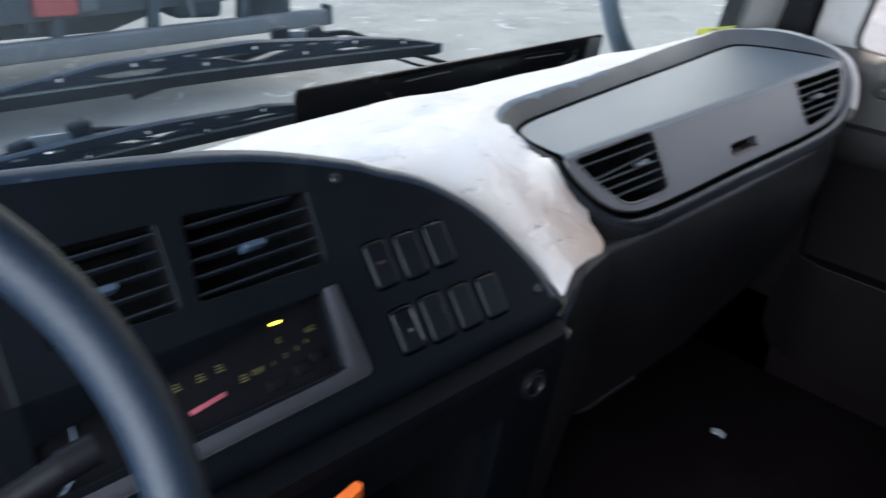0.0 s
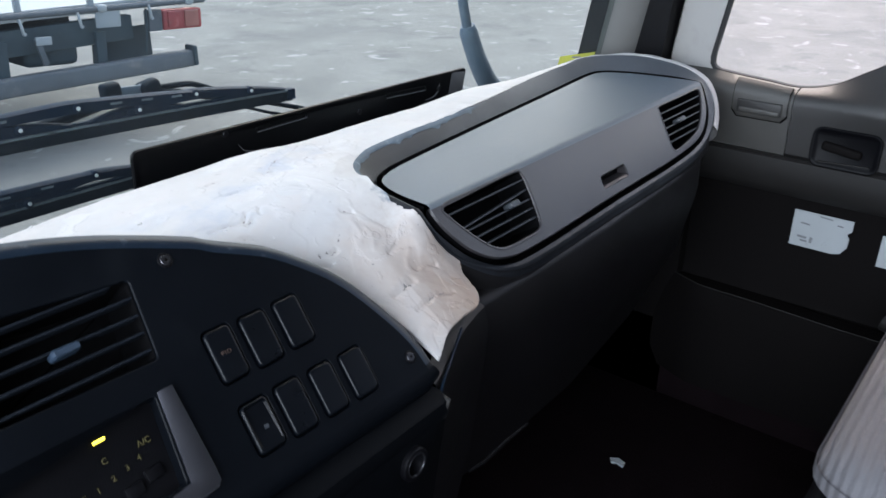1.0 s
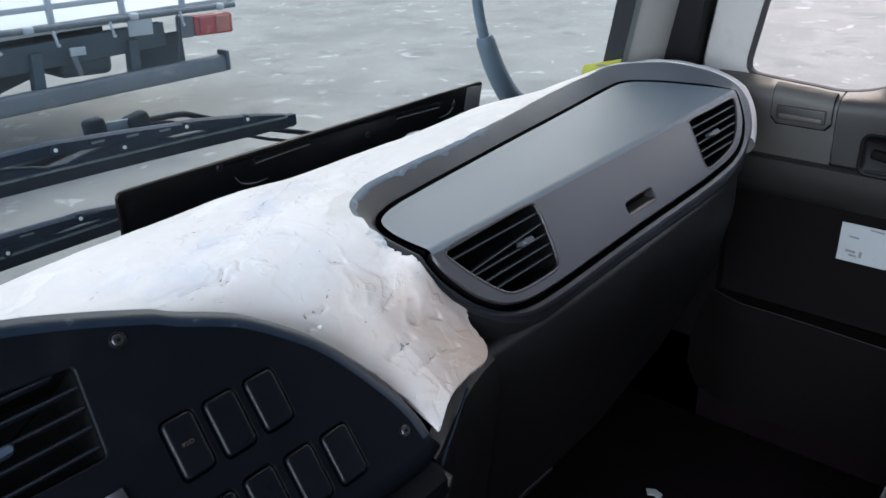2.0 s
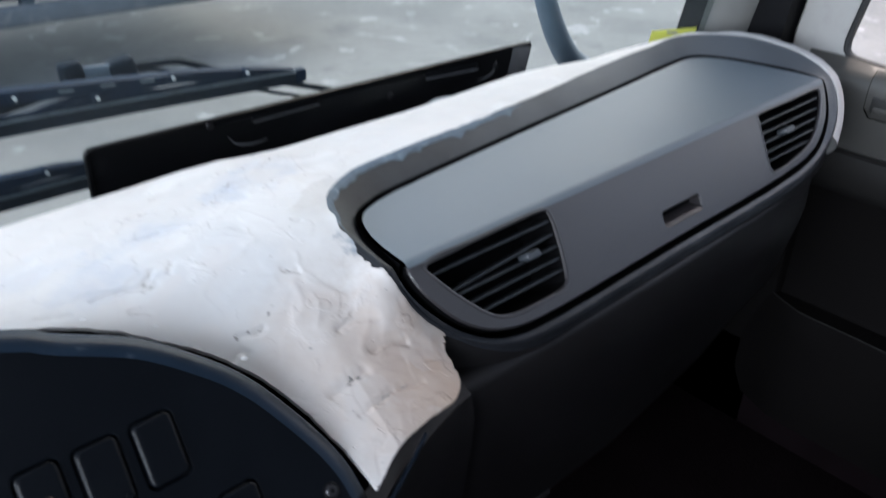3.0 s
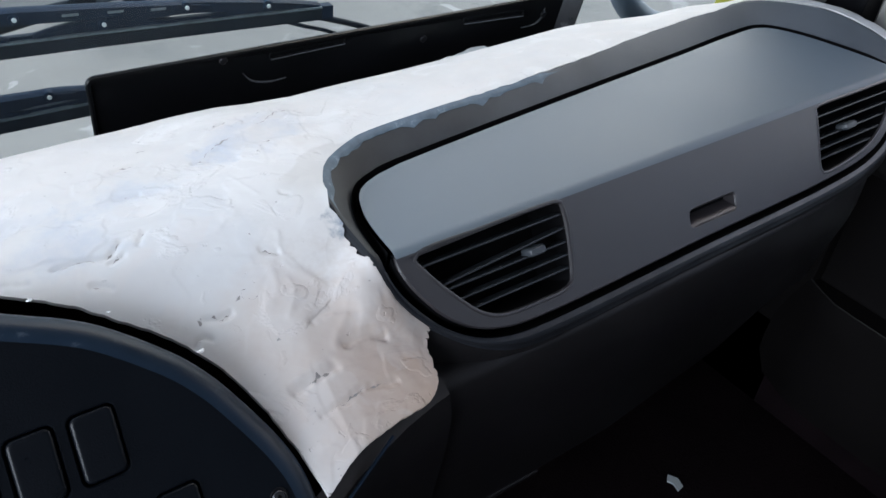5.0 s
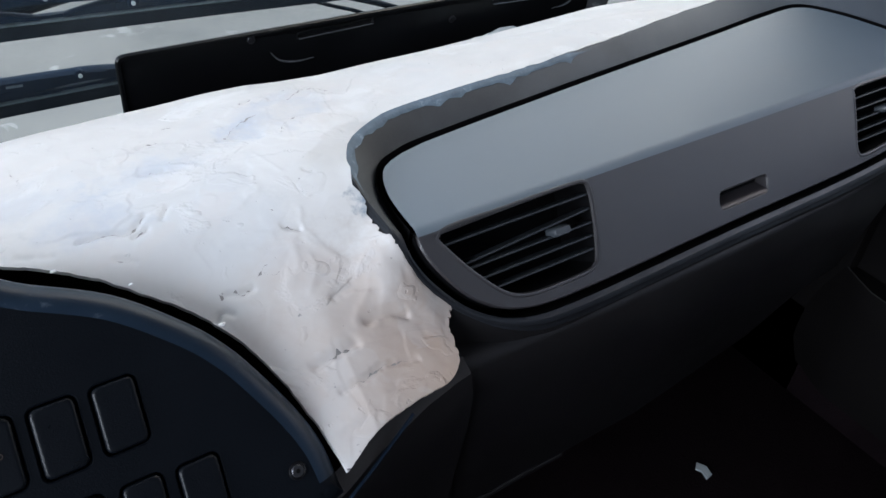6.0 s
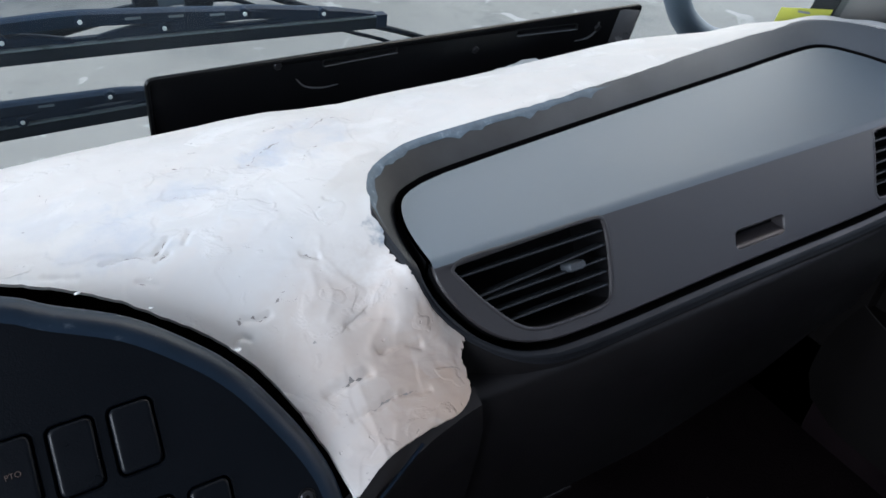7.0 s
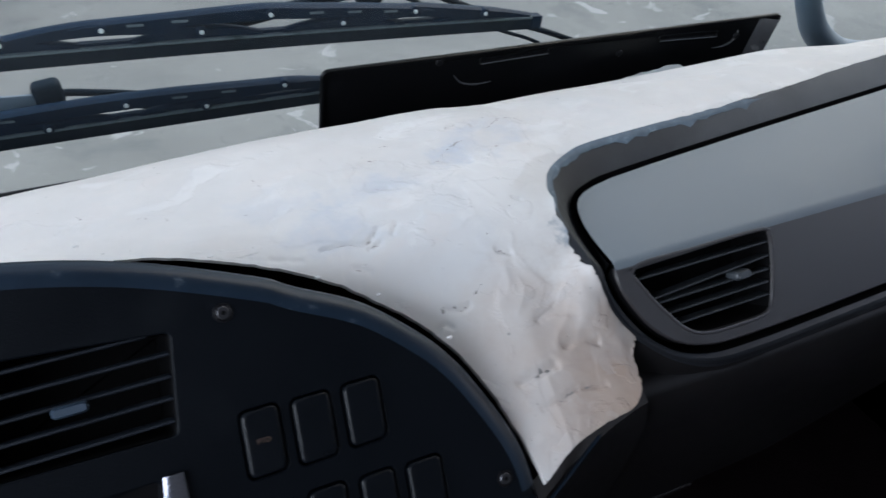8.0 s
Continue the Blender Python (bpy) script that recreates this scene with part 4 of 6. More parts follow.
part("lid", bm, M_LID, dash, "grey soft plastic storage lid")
scoop = []
for t in np.linspace(0, 1, 9):
    s_ = -0.0763 + 0.0160 * t
    w0 = 0.15 * (s_ + 0.0765)
    scoop.append([flat_at(x, s_, -0.0004 - 0.0150 * smoothstep(0.0, 0.75, t)) for x in (1.0405 + w0, 1.052 + w0, 1.096 + w0, 1.1075 + w0)])
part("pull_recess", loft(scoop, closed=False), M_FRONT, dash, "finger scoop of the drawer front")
# black bar painted in as the shadow inside the pull
part("pull_shadow", box((0.064, 0.003, 0.006), Matrix.Translation(flat_at(1.0755, -0.0635, -0.0135)), 0.001), M_GAP, dash)
# black gap round the lid
part("gap_seal", loft([[Vector(box_at(*p, -0.002)) for p in offset2(LID, 0.0022)], [Vector(box_at(*p, -0.030)) for p in offset2(LID, 0.0026)], [Vector(box_at(*p, -0.034)) for p in offset2(LID, 0.0055 + GAP_W)], [Vector(box_at(*p, -0.001 - 0.033 * bare(*p) + 0.003 * smoothstep(0.0, 0.05, p[1]))) for p in offset2(LID, 0.0055 + GAP_W)]]), M_GAP, dash, "black gap round the lid")


def slat(u0, v0, u1, v1, place, thick=0.0012, depth=0.012, h=-0.003):
    """One vent blade: its front edge runs from (u0, v0) to (u1, v1), rounded, and it goes back into the duct."""
    rings = []
    for t in np.linspace(0, 1, 9):
        u, v = u0 + (u1 - u0) * t, v0 + (v1 - v0) * t
        prof = [(-thick, -depth), (-thick, -0.001), (-0.5 * thick, 0.0), (0.5 * thick, 0.0), (thick, -0.001), (thick, -depth)]
        rings.append([place(u, v + a, h + b) for a, b in prof])
    return loft(rings, True, True, True)


def vent(outline, levels, place, parent, tilted=None, knob=None, knob_mat=None, frame_mat=M_FRONT, slat_mat=M_SLAT, label="black louvred air vent"):
    """An air vent in an opening: a dark duct, its blades and the thumb wheel."""
    o = ccw(outline)
    v = part("air_vent", loft([[place(*p, -0.0022) for p in offset2(o, -0.0007)], [place(*p, -0.0158) for p in offset2(o, -0.0010)], [place(*p, -0.045) for p in offset2(o, -0.004)]], cap1=True), M_GAP, parent, label)
    if frame_mat:
        part("vent_frame", loft([[place(*p, h) for p in offset2(o, d)] for d, h in ((0.0030, -0.0002), (0.0024, 0.0005), (0.0012, 0.0007), (-0.0002, 0.0002), (-0.0009, -0.0024))]), frame_mat, v)
    for i, s in enumerate(levels):
        sp = span_at(o, s)
        if not sp:
            continue
        a, b = sp[0] + 0.001, sp[1] - 0.001
        d = 0.0
        if tilted is not None and i == tilted:
            d = -0.0075
        sl = part("slat", slat(a + (0.004 if d else 0), s + d * 1.0, b, s, place), slat_mat, v)
    if knob:
        ku, kv, kw, kh = knob
        b = bmesh.new()
        prof = rrect(ku - kw / 2, kv - kh / 2, ku + kw / 2, kv + kh / 2, min(kw, kh) * 0.4)
        loft([[place(*p, -0.010) for p in prof], [place(*p, 0.001) for p in prof], [place(*p, 0.003) for p in offset2(prof, -0.0012)]], True, True, True, b)
        part("knob", b, knob_mat or M_KNOB, v)
    return v


vent(VENT_L, [-0.0187, -0.0310, -0.0430, -0.0540, -0.0652], flat_at, dash, tilted=1, knob=(0.852, -0.0400, 0.018, 0.008))
vent(VENT_R, [-0.0200, -0.0320, -0.0435, -0.0550, -0.0655], flat_at, dash, knob=(1.325, -0.0410, 0.022, 0.008))

# lower body of the dashboard: lip, seam and knee panel
body_idx = [i for i, p in enumerate(LID) if p[1] < 0.04 or p[0] > 1.40]
first = max(range(len(body_idx)), key=lambda k: (body_idx[k] - body_idx[k - 1]) % len(LID))
body_idx = body_idx[first:] + body_idx[:first]
r0, r1, r2 = rim_ring(0.003, -0.0005), rim_ring(0.007, -0.004), rim_ring(0.009, -0.012)
rows = []
for k, i in enumerate(body_idx):
    x, s = LID[i]
    front = smoothstep(-0.01, -0.06, s)
    p = r2[i]
    q = Vector((p.x, p.y - 0.002 * front, p.z - 0.006))
    rows.append([r0[i], r1[i], p, q, Vector((q.x, q.y, min(q.z - 0.002, 1.9920))), Vector((q.x, q.y + 0.006, min(q.z - 0.006, 1.988)))])
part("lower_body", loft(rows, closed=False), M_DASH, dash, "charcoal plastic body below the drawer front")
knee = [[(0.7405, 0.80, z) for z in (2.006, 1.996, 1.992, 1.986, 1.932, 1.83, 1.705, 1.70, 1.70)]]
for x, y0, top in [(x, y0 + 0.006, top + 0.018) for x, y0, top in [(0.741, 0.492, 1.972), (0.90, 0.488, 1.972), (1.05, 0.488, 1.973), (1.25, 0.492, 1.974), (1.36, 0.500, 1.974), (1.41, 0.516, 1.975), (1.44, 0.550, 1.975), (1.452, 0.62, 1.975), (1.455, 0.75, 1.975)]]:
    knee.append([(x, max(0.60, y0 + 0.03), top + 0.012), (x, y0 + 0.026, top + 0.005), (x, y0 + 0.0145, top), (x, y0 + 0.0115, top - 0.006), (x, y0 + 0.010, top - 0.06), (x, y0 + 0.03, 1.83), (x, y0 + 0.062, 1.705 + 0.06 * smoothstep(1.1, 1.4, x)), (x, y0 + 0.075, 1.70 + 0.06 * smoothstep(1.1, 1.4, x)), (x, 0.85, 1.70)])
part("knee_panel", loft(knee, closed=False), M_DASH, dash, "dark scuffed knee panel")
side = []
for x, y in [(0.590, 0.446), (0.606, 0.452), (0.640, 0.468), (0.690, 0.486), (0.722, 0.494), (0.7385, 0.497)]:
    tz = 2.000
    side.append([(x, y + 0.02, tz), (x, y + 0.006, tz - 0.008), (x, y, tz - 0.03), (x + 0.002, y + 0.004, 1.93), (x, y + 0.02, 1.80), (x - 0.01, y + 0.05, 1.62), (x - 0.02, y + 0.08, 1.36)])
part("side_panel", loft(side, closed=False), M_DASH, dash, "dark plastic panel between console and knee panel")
# thin pale bar as the highlight on the side panel's edge
part("edge_highlight", tube(curve([(0.672, 0.484, 2.002), (0.647, 0.473, 1.996), (0.628, 0.464, 1.993), (0.604, 0.453, 1.990), (0.592, 0.447, 1.985)], 20), 0.0014, 8), M_EDGE, dash, "pale highlight line laid along the side panel")
rows = []
for x in np.linspace(0.60, 0.765, 24):
    rows.append([(x, 0.535 + 0.315 * t, 1.985 + 0.10 * t) for t in (0, 0.2, 0.5, 1.0)])
part("under_panel", loft(rows, closed=False), M_GAP, dash)

# ---- instrument panel ----
panel = thing("instrument_panel", "navy plastic instrument panel with vents and rocker switches", "instrument panel", at=(0.1, 0.5, 1.99))
panel.location = (0, 0, 0)
outer = np.concatenate([POD_RIM, np.array([(0.580, 1.806), (0.45, 1.808), (0.2, 1.812), (-0.1, 1.812), (-0.44, 1.812)])])
outer = offset2(ccw(outer), -0.0012)
VENT_C = [(0.270, 2.008), (0.378, 1.999), (0.369, 1.938), (0.257, 1.941)]
VENT_D = [(0.150, 2.011), (0.247, 2.008), (0.241, 1.941), (0.150, 1.944)]


def rounded(quad, r=0.004):
    pts = []
    Q = np.array(quad)
    for i in range(4):
        a, c, d = Q[i - 1], Q[i], Q[(i + 1) % 4]
        for t in np.linspace(0, 1, 5):
            p = c + (a - c) / np.linalg.norm(a - c) * r
            q = c + (d - c) / np.linalg.norm(d - c) * r
            pts.append((1 - t) ** 2 * p + 2 * t * (1 - t) * c + t * t * q)
    return np.array(pts)


VENT_C, VENT_D = rounded(VENT_C), rounded(VENT_D)
HEAT = rounded([(0.10, 1.917), (0.353, 1.915), (0.343, 1.852), (0.10, 1.855)], 0.003)
CLUSTER = rounded([(-0.36, 2.03), (0.125, 2.035), (0.115, 1.86), (-0.36, 1.86)], 0.03)
SWITCH = [(0.404, 1.8985, 0.0235, 0.041), (0.4365, 1.897, 0.0245, 0.041), (0.4705, 1.8975, 0.0245, 0.040),
          (0.4010, 1.8395, 0.0245, 0.039), (0.4340, 1.8375, 0.0240, 0.041), (0.4685, 1.8365, 0.0230, 0.040), (0.5010, 1.8355, 0.0245, 0.039)]
SW_HOLES = [rrect(u - 0.0012, v - 0.0012, u + w + 0.0012, v + h + 0.0012, 0.0048, skew=0.06) for u, v, w, h in SWITCH]
inner = offset2(outer, -0.0150)
b = plate(inner, [VENT_C, VENT_D, HEAT, CLUSTER] + SW_HOLES, pod_at, 0.001, 0.012, 0.001)
rings = []
for off, h in ((-0.0150, 0.0), (-0.0122, -0.0003), (-0.0095, -0.0010), (-0.0070, -0.0021), (-0.0047, -0.0037), (-0.0027, -0.0057), (-0.0011, -0.0080), (0.0002, -0.0108), (0.0010, -0.0140)):
    rings.append([pod_at(*p, h) for p in offset2(outer, off)])
bead = part("edge_bead", loft(rings), M_EDGE, panel, "worn rounded edge with pale scratches and a painted blue sheen")
# sheen colour on the upper edge only, the lower edge stays plain
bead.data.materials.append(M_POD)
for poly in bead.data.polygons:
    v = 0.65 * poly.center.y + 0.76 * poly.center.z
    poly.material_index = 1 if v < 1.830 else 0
part("hood_side", loft([[pod_at(*p, h) for p in offset2(outer, o)] for o, h in ((0.0010, -0.014), (0.0, -0.018), (-0.001, -0.10))]), M_GAP, panel, "black side of the panel")
part("fascia", b, M_POD, panel, "navy plastic fascia with worn rounded edge")
vent(VENT_C, [2.000, 1.9865, 1.973, 1.960, 1.9465], pod_at, panel, frame_mat=None, knob=(0.316, 1.970, 0.020, 0.0065), knob_mat=M_BLUEKNOB, slat_mat=M_SLATDARK)
vent(VENT_D, [2.002, 1.9885, 1.975, 1.962, 1.9485], pod_at, panel, frame_mat=None, knob=(0.196, 1.972, 0.020, 0.0065), knob_mat=M_BLUEKNOB, slat_mat=M_SLATDARK)
for i, (u, v, w, h) in enumerate(SWITCH):
    bmk = bmesh.new()
    inset = lambda e: rrect(u + e + 0.09 * e, v + e, u + w - e + 0.09 * e, v + h - e, max(0.0010, 0.0042 - 0.6 * e), skew=0.06)
    dip = 0.003 if i == 3 else 0.0
    rings = [[pod_at(*p, hh) for p in inset(e)] for e, hh in ((0.0, -0.010), (0.0, 0.0002), (0.0004, 0.0012), (0.0011, 0.0019), (0.0020, 0.0022))]
    rings += [[pod_at(p[0], p[1], 0.0022 - dip * smoothstep(v + h * 0.3, v + h * 0.45, p[1])) for p in inset(e)] for e in (0.0034, 0.0056)]
    loft(rings, True, True, True, bmk)
    s = part("rocker_switch", bmk, M_SWITCH, panel, "black rocker switch marked PTO" if i == 0 else "")
    if i == 0:
        words("PTO", 0.0046, pod_m(u + w / 2 + 0.001, v + h * 0.52, 0.0024), M_DIMMARK, s)
    if i == 3:
        part("mark", box((0.004, 0.003, 0.0006), pod_m(u + w * 0.6, v + h * 0.45, 0.0020)), M_KNOB, s)
for u, v in ((0.411, 2.0025), (0.5715, 1.842)):
    sc = part("screw", disc(pod_at(u, v, 0.0015), (1, 0, 0), (0, 0.65, 0.76), 0.0042, 0.006, 20), M_SCREW, panel)
    part("socket", disc(pod_at(u, v, 0.0018), (1, 0, 0), (0, 0.65, 0.76), 0.0016, 0.0006, 6), M_GAP, sc)
    part("washer", ring_tube(pod_at(u, v, 0.0002), (1, 0, 0), (0, 0.65, 0.76), 0.0052, 0.0009, 28, 8), M_BLACK, sc)

# heater control with its silver surround
heater = part("heater_control", loft([[pod_at(*p, -0.0118) for p in HEAT], [pod_at(*p, -0.014) for p in offset2(ccw(HEAT), -0.002)]], cap1=True), M_BLACK, panel, "black heater control with yellow printing")
b = bmesh.new()
rr_ = []
po, pi_ = curve([(0.368, 1.917), (0.3675, 1.870), (0.3665, 1.842), (0.362, 1.8375), (0.30, 1.836), (0.08, 1.834)], 40), curve([(0.354, 1.917), (0.348, 1.88), (0.3435, 1.855), (0.340, 1.852), (0.29, 1.8505), (0.08, 1.8495)], 40)
for t, h in ((0, 0.0005), (0.08, 0.003), (0.5, 0.0035), (0.9, 0.001), (1.0, -0.010)):
    rr_.append([pod_at(*(a * (1 - t) + c * t), h) for a, c in zip(po, pi_)])
loft(rr_, closed=False, bm=b)
part("surround", b, M_SILVER, heater, "worn silver corner trim")
part("lamp", box((0.0085, 0.0017, 0.001), pod_m(0.310, 1.907, -0.0112)), M_LED, heater, "lit yellow lamp")
for txt, u, v, sz in (("A/C", 0.336, 1.892, 0.0062), ("C", 0.307, 1.893, 0.006), ("OFF", 0.281, 1.8775, 0.0062), ("1", 0.295, 1.878, 0.0055), ("2", 0.307, 1.880, 0.0055), ("3", 0.318, 1.882, 0.0055), ("4", 0.328, 1.884, 0.0055)):
    words(txt, sz, pod_m(u, v, -0.0113), M_MARK, heater)
for u, v in ((0.219, 1.890), (0.238, 1.890), (0.254, 1.891), (0.2685, 1.877)):
    bb = bmesh.new()
    for k in range(3):
        box((0.006 - 0.001 * k, 0.0011, 0.0005), pod_m(u, v + 0.0022 * (k - 1), -0.0113), bm=bb)
    part("symbol", bb, M_MARK, heater)
part("temperature_bar", box((0.030, 0.0035, 0.0006), pod_m(0.236, 1.8705, -0.0113) @ pose(0, 0, 0, 0, 0, 6), 0.0002), M_REDMARK, heater)
for u, v in ((0.315, 1.866), (0.332, 1.870), (0.29, 1.863)):
    part("button", box((0.013, 0.009, 0.004), pod_m(u, v, -0.0115) @ pose(0, 0, 0, 0, 0, 3), 0.001), M_BLACK, heater)

# gauge cluster behind the wheel
part("bezel_line", tube([pod_at(u, v, -0.010) for u, v in curve([(0.118, 1.9745), (0.128, 1.9614), (0.1354, 1.9446), (0.1422, 1.9221), (0.1451, 1.9025), (0.1446, 1.8876), (0.1388, 1.8686), (0.1276, 1.8566), (0.112, 1.850)], 40)], 0.0009, 8), M_ARM, panel, "thin pale line round the gauges")
cl = part("gauge_cluster", loft([[pod_at(*p, -0.011) for p in CLUSTER], [pod_at(*p, -0.05) for p in offset2(ccw(CLUSTER), -0.006)]], cap1=True), M_BLACK, panel, "dark gauge cluster")
for u, r in ((-0.245, 0.058), (-0.12, 0.058), (0.02, 0.075)):
    part("gauge_ring", ring_tube(pod_at(u, 1.945, -0.014), (1, 0, 0), (0, 0.65, 0.76), r, 0.0022, 48, 8), M_CHROME, cl)

# ---- console under the panel ----
console = thing("console", "dark plastic lower console with an open cubby", "console")
CUBBY = rounded([(0.24, 1.925), (0.500, 1.925), (0.485, 1.76), (0.24, 1.76)], 0.012)
cons = rounded([(-0.42, 1.975), (0.586, 1.975), (0.560, 1.40), (-0.42, 1.40)], 0.012)
con_at = lambda u, v, h=0.0: (u, 0.437 - h + 0.06 * smoothstep(1.90, 1.45, v), v)
b = plate(cons, [CUBBY, [(0.5395 + 0.0125 * math.cos(w), 1.944 + 0.0125 * math.sin(w)) for w in np.linspace(0, 2 * math.pi, 24, endpoint=False)]], con_at, 0.16, 0.02)
rows = [[con_at(*p, h) for p in offset2(ccw(cons), o)] for o, h in ((0.0, 0.0), (0.004, -0.002), (0.006, -0.008))]
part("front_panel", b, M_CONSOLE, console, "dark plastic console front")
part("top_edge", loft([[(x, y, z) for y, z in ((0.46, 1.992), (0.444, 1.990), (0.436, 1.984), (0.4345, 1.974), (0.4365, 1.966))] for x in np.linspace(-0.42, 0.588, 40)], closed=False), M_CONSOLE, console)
part("cubby", loft([[con_at(*p, -0.019) for p in CUBBY], [con_at(*p, -0.14) for p in CUBBY]], cap1=True), M_GAP, console)
sock = part("power_socket", loft([[(0.5395 + r * math.cos(w), y, 1.944 + r * math.sin(w)) for w in np.linspace(0, 2 * math.pi, 32, endpoint=False)] for r, y in ((0.0165, 0.437), (0.0165, 0.4335), (0.0150, 0.432), (0.0118, 0.432), (0.0108, 0.436), (0.0105, 0.47))], cap1=True), M_BLACK, console, "round power socket")
part("socket_ring", ring_tube((0.5395, 0.4325, 1.944), (1, 0, 0), (0, 0, 1), 0.0112, 0.0009, 36, 8), M_SCREW, sock)
sc = part("corner_scuff", box((0.004, 0.012, 0.022), pose(0.5865, 0.4405, 1.976, 10, 8, 0), 0.0015, 2), M_DOORMID, console, "scuffed pale corner")

tray = tagged(part("orange_holder", loft([[(x, y, z) for x, y, z in ((0.250, 0.412, 1.951 - d), (0.285, 0.412, 1.958 - d), (0.312, 0.413, 1.966 - d), (0.316, 0.416, 1.968 - d), (0.314, 0.422, 1.968 - d), (0.250, 0.421, 1.953 - d))] for d in (0.0, 0.003, 0.0095)], True, True, True), M_ORANGE, None), "bright orange plastic strip on the console", "holder")

# ---- steering wheel ----
wheel = thing("steering_wheel", "blue-black leather steering wheel with dark spokes", "steering wheel")
WC, WT = Vector((-0.085, 0.344, 2.146)), radians(52.8)
WX, WY = Vector((1, 0, 0)), Vector((0, math.cos(WT), math.sin(WT)))
WN = WX.cross(WY)
part("wheel_rim", ring_tube(WC, WX, WY, 0.225, 0.0155, 96, 16), M_WHEEL, wheel, "worn leather rim")
hubm = Matrix((WX, WY, WN)).transposed().to_4x4()
hubm.translation = WC - WN * 0.05
part("hub", box((0.17, 0.13, 0.05), hubm, 0.02, 3), M_BLACK, wheel)
for a in (-20, 200, 250, 290):
    d = WX * math.cos(radians(a)) + WY * math.sin(radians(a))
    part("spoke", tube(curve([WC - WN * 0.05 + d * 0.05, WC - WN * 0.045 + d * 0.12, WC - WN * 0.012 + d * 0.19, WC + d * 0.222], 14), np.linspace(0.018, 0.011, 14), 10, squash=0.6), M_BLACK, wheel)
part("column", tube([WC - WN * 0.07, WC - WN * 0.20, Vector((-0.085, 0.56, 1.80))], [0.045, 0.05, 0.05], 20), M_BLACK, wheel)
stalk = part("stalk", tube(curve([WC - WN * 0.10 + WX * 0.04, WC - WN * 0.09 + WX * 0.13, WC - WN * 0.075 + WX * 0.20 + WY * 0.01], 14), np.linspace(0.006, 0.009, 14), 10), M_BLACK, wheel)
part("stalk_tip", tube([WC - WN * 0.075 + WX * 0.195 + WY * 0.01, WC - WN * 0.072 + WX * 0.215 + WY * 0.012], 0.0095, 12), M_BLACK, stalk)


# ---- cab shell ----
FLOOR = 1.36


def structure(name, bm, material, label, category, smooth=True):
    return tagged(link(name, bm, material, smooth), label, category, kind="structure")


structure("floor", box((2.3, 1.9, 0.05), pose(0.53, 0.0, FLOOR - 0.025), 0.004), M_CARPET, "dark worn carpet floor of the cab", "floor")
# unseen roof and windowless rear wall close the cab and limit its light
structure("ceiling", box((2.3, 1.75, 0.05), pose(0.53, -0.07, 2.90), 0.01), M_HEAD, "grey felt headlining of the cab", "ceiling")
structure("wall_rear", box((2.3, 0.05, 1.60), pose(0.53, -0.875, 2.125), 0.01), M_HEAD, "unseen grey felt rear wall of the cab", "wall")
structure("wall_firewall", box((2.3, 0.04, 0.70), pose(0.53, 0.90, 1.66), 0.01), M_CARPET, "dark front bulkhead under the dashboard", "wall")
# unseen header, hung low to cut sky light on the dashboard top
structure("wall_header", box((2.1, 0.10, 0.30), pose(0.53, 0.76, 2.74), 0.02), M_HEAD, "unseen grey header above the windscreen", "wall")


for sx in (1.64, -0.54):
    structure("wall_side", box((0.05, 1.95, 0.30), pose(sx, 0.0, 1.40), 0.01), M_CARPET, "dark sill below the cab door", "wall")
    structure("wall_side", box((0.05, 0.36, 0.80), pose(sx, 0.80, 1.54), 0.01), M_DOOR, "dark side panel of the footwell", "wall")


def glass_y(x, z):
    return max(0.80, 0.942 - 0.25 * min(1.0, abs(x - 0.55)) ** 12) - 0.2 * (z - 2.08)


b = bmesh.new()
loft([[(x, glass_y(x, z), z) for x in np.linspace(-0.42, 1.524, 70)] for z in (1.99, 2.08, 2.3, 2.55, 2.79)], closed=False, bm=b)
structure("window_1", b, M_GLASS, "dusty truck windscreen", "windscreen")
# black ceramic band along the foot of the glass
structure("trim", loft([[(x, glass_y(x, z) + d, z) for x in np.linspace(-0.42, 1.53, 60)] for d, z in ((-0.02, 1.955), (-0.012, 2.0), (-0.004, 2.012), (-0.002, 2.012), (-0.002, 1.955))], closed=False), M_RUBBER, "black rubber seal at the foot of the windscreen", "seal")

# ledge between filler edge and glass
structure("trim", loft([[(x, y, z) for x in np.linspace(-0.45, 1.53, 40)] for y, z in ((0.845, 2.075), (0.868, 2.03), (0.90, 2.015), (0.955, 2.008))], closed=False), M_GAP, "dark gap in front of the dashboard", "ledge")


def pillar(name, plan, z0, z1, lean, material, label, category, side=1):
    """An upright of constant plan that leans back as it rises."""
    rows = []
    for z in np.linspace(z0, z1, 12):
        k = z - 2.1
        rows.append([((0.55 + side * (x - 0.55)) - side * 0.02 * k, y - lean * k, z) for x, y in plan])
    return structure(name, loft(rows, True, True, True), material, label, category)


PLAN_SEAL = [(1.528, 0.845), (1.546, 0.835), (1.550, 0.808), (1.534, 0.812)]
PLAN_COVER = [(1.544, 0.835), (1.535, 0.812), (1.548, 0.790), (1.566, 0.772), (1.584, 0.757), (1.60, 0.757), (1.66, 0.80), (1.62, 0.86)]
PLAN_GAP = [(1.588, 0.762), (1.592, 0.735), (1.597, 0.705), (1.66, 0.70), (1.66, 0.80)]
for side in (1, -1):
    pillar("trim", PLAN_SEAL, 1.95, 2.82, 0.20, M_RUBBER, "black rubber windscreen seal", "seal", side)
    pillar("wall_pillar", PLAN_COVER, 1.90, 2.88, 0.20, M_PILLAR, "mid grey plastic windscreen pillar", "pillar", side)
    pillar("trim", PLAN_GAP, 1.60, 2.88, 0.10, M_BLACK, "black door seal beside the pillar", "seal", side)


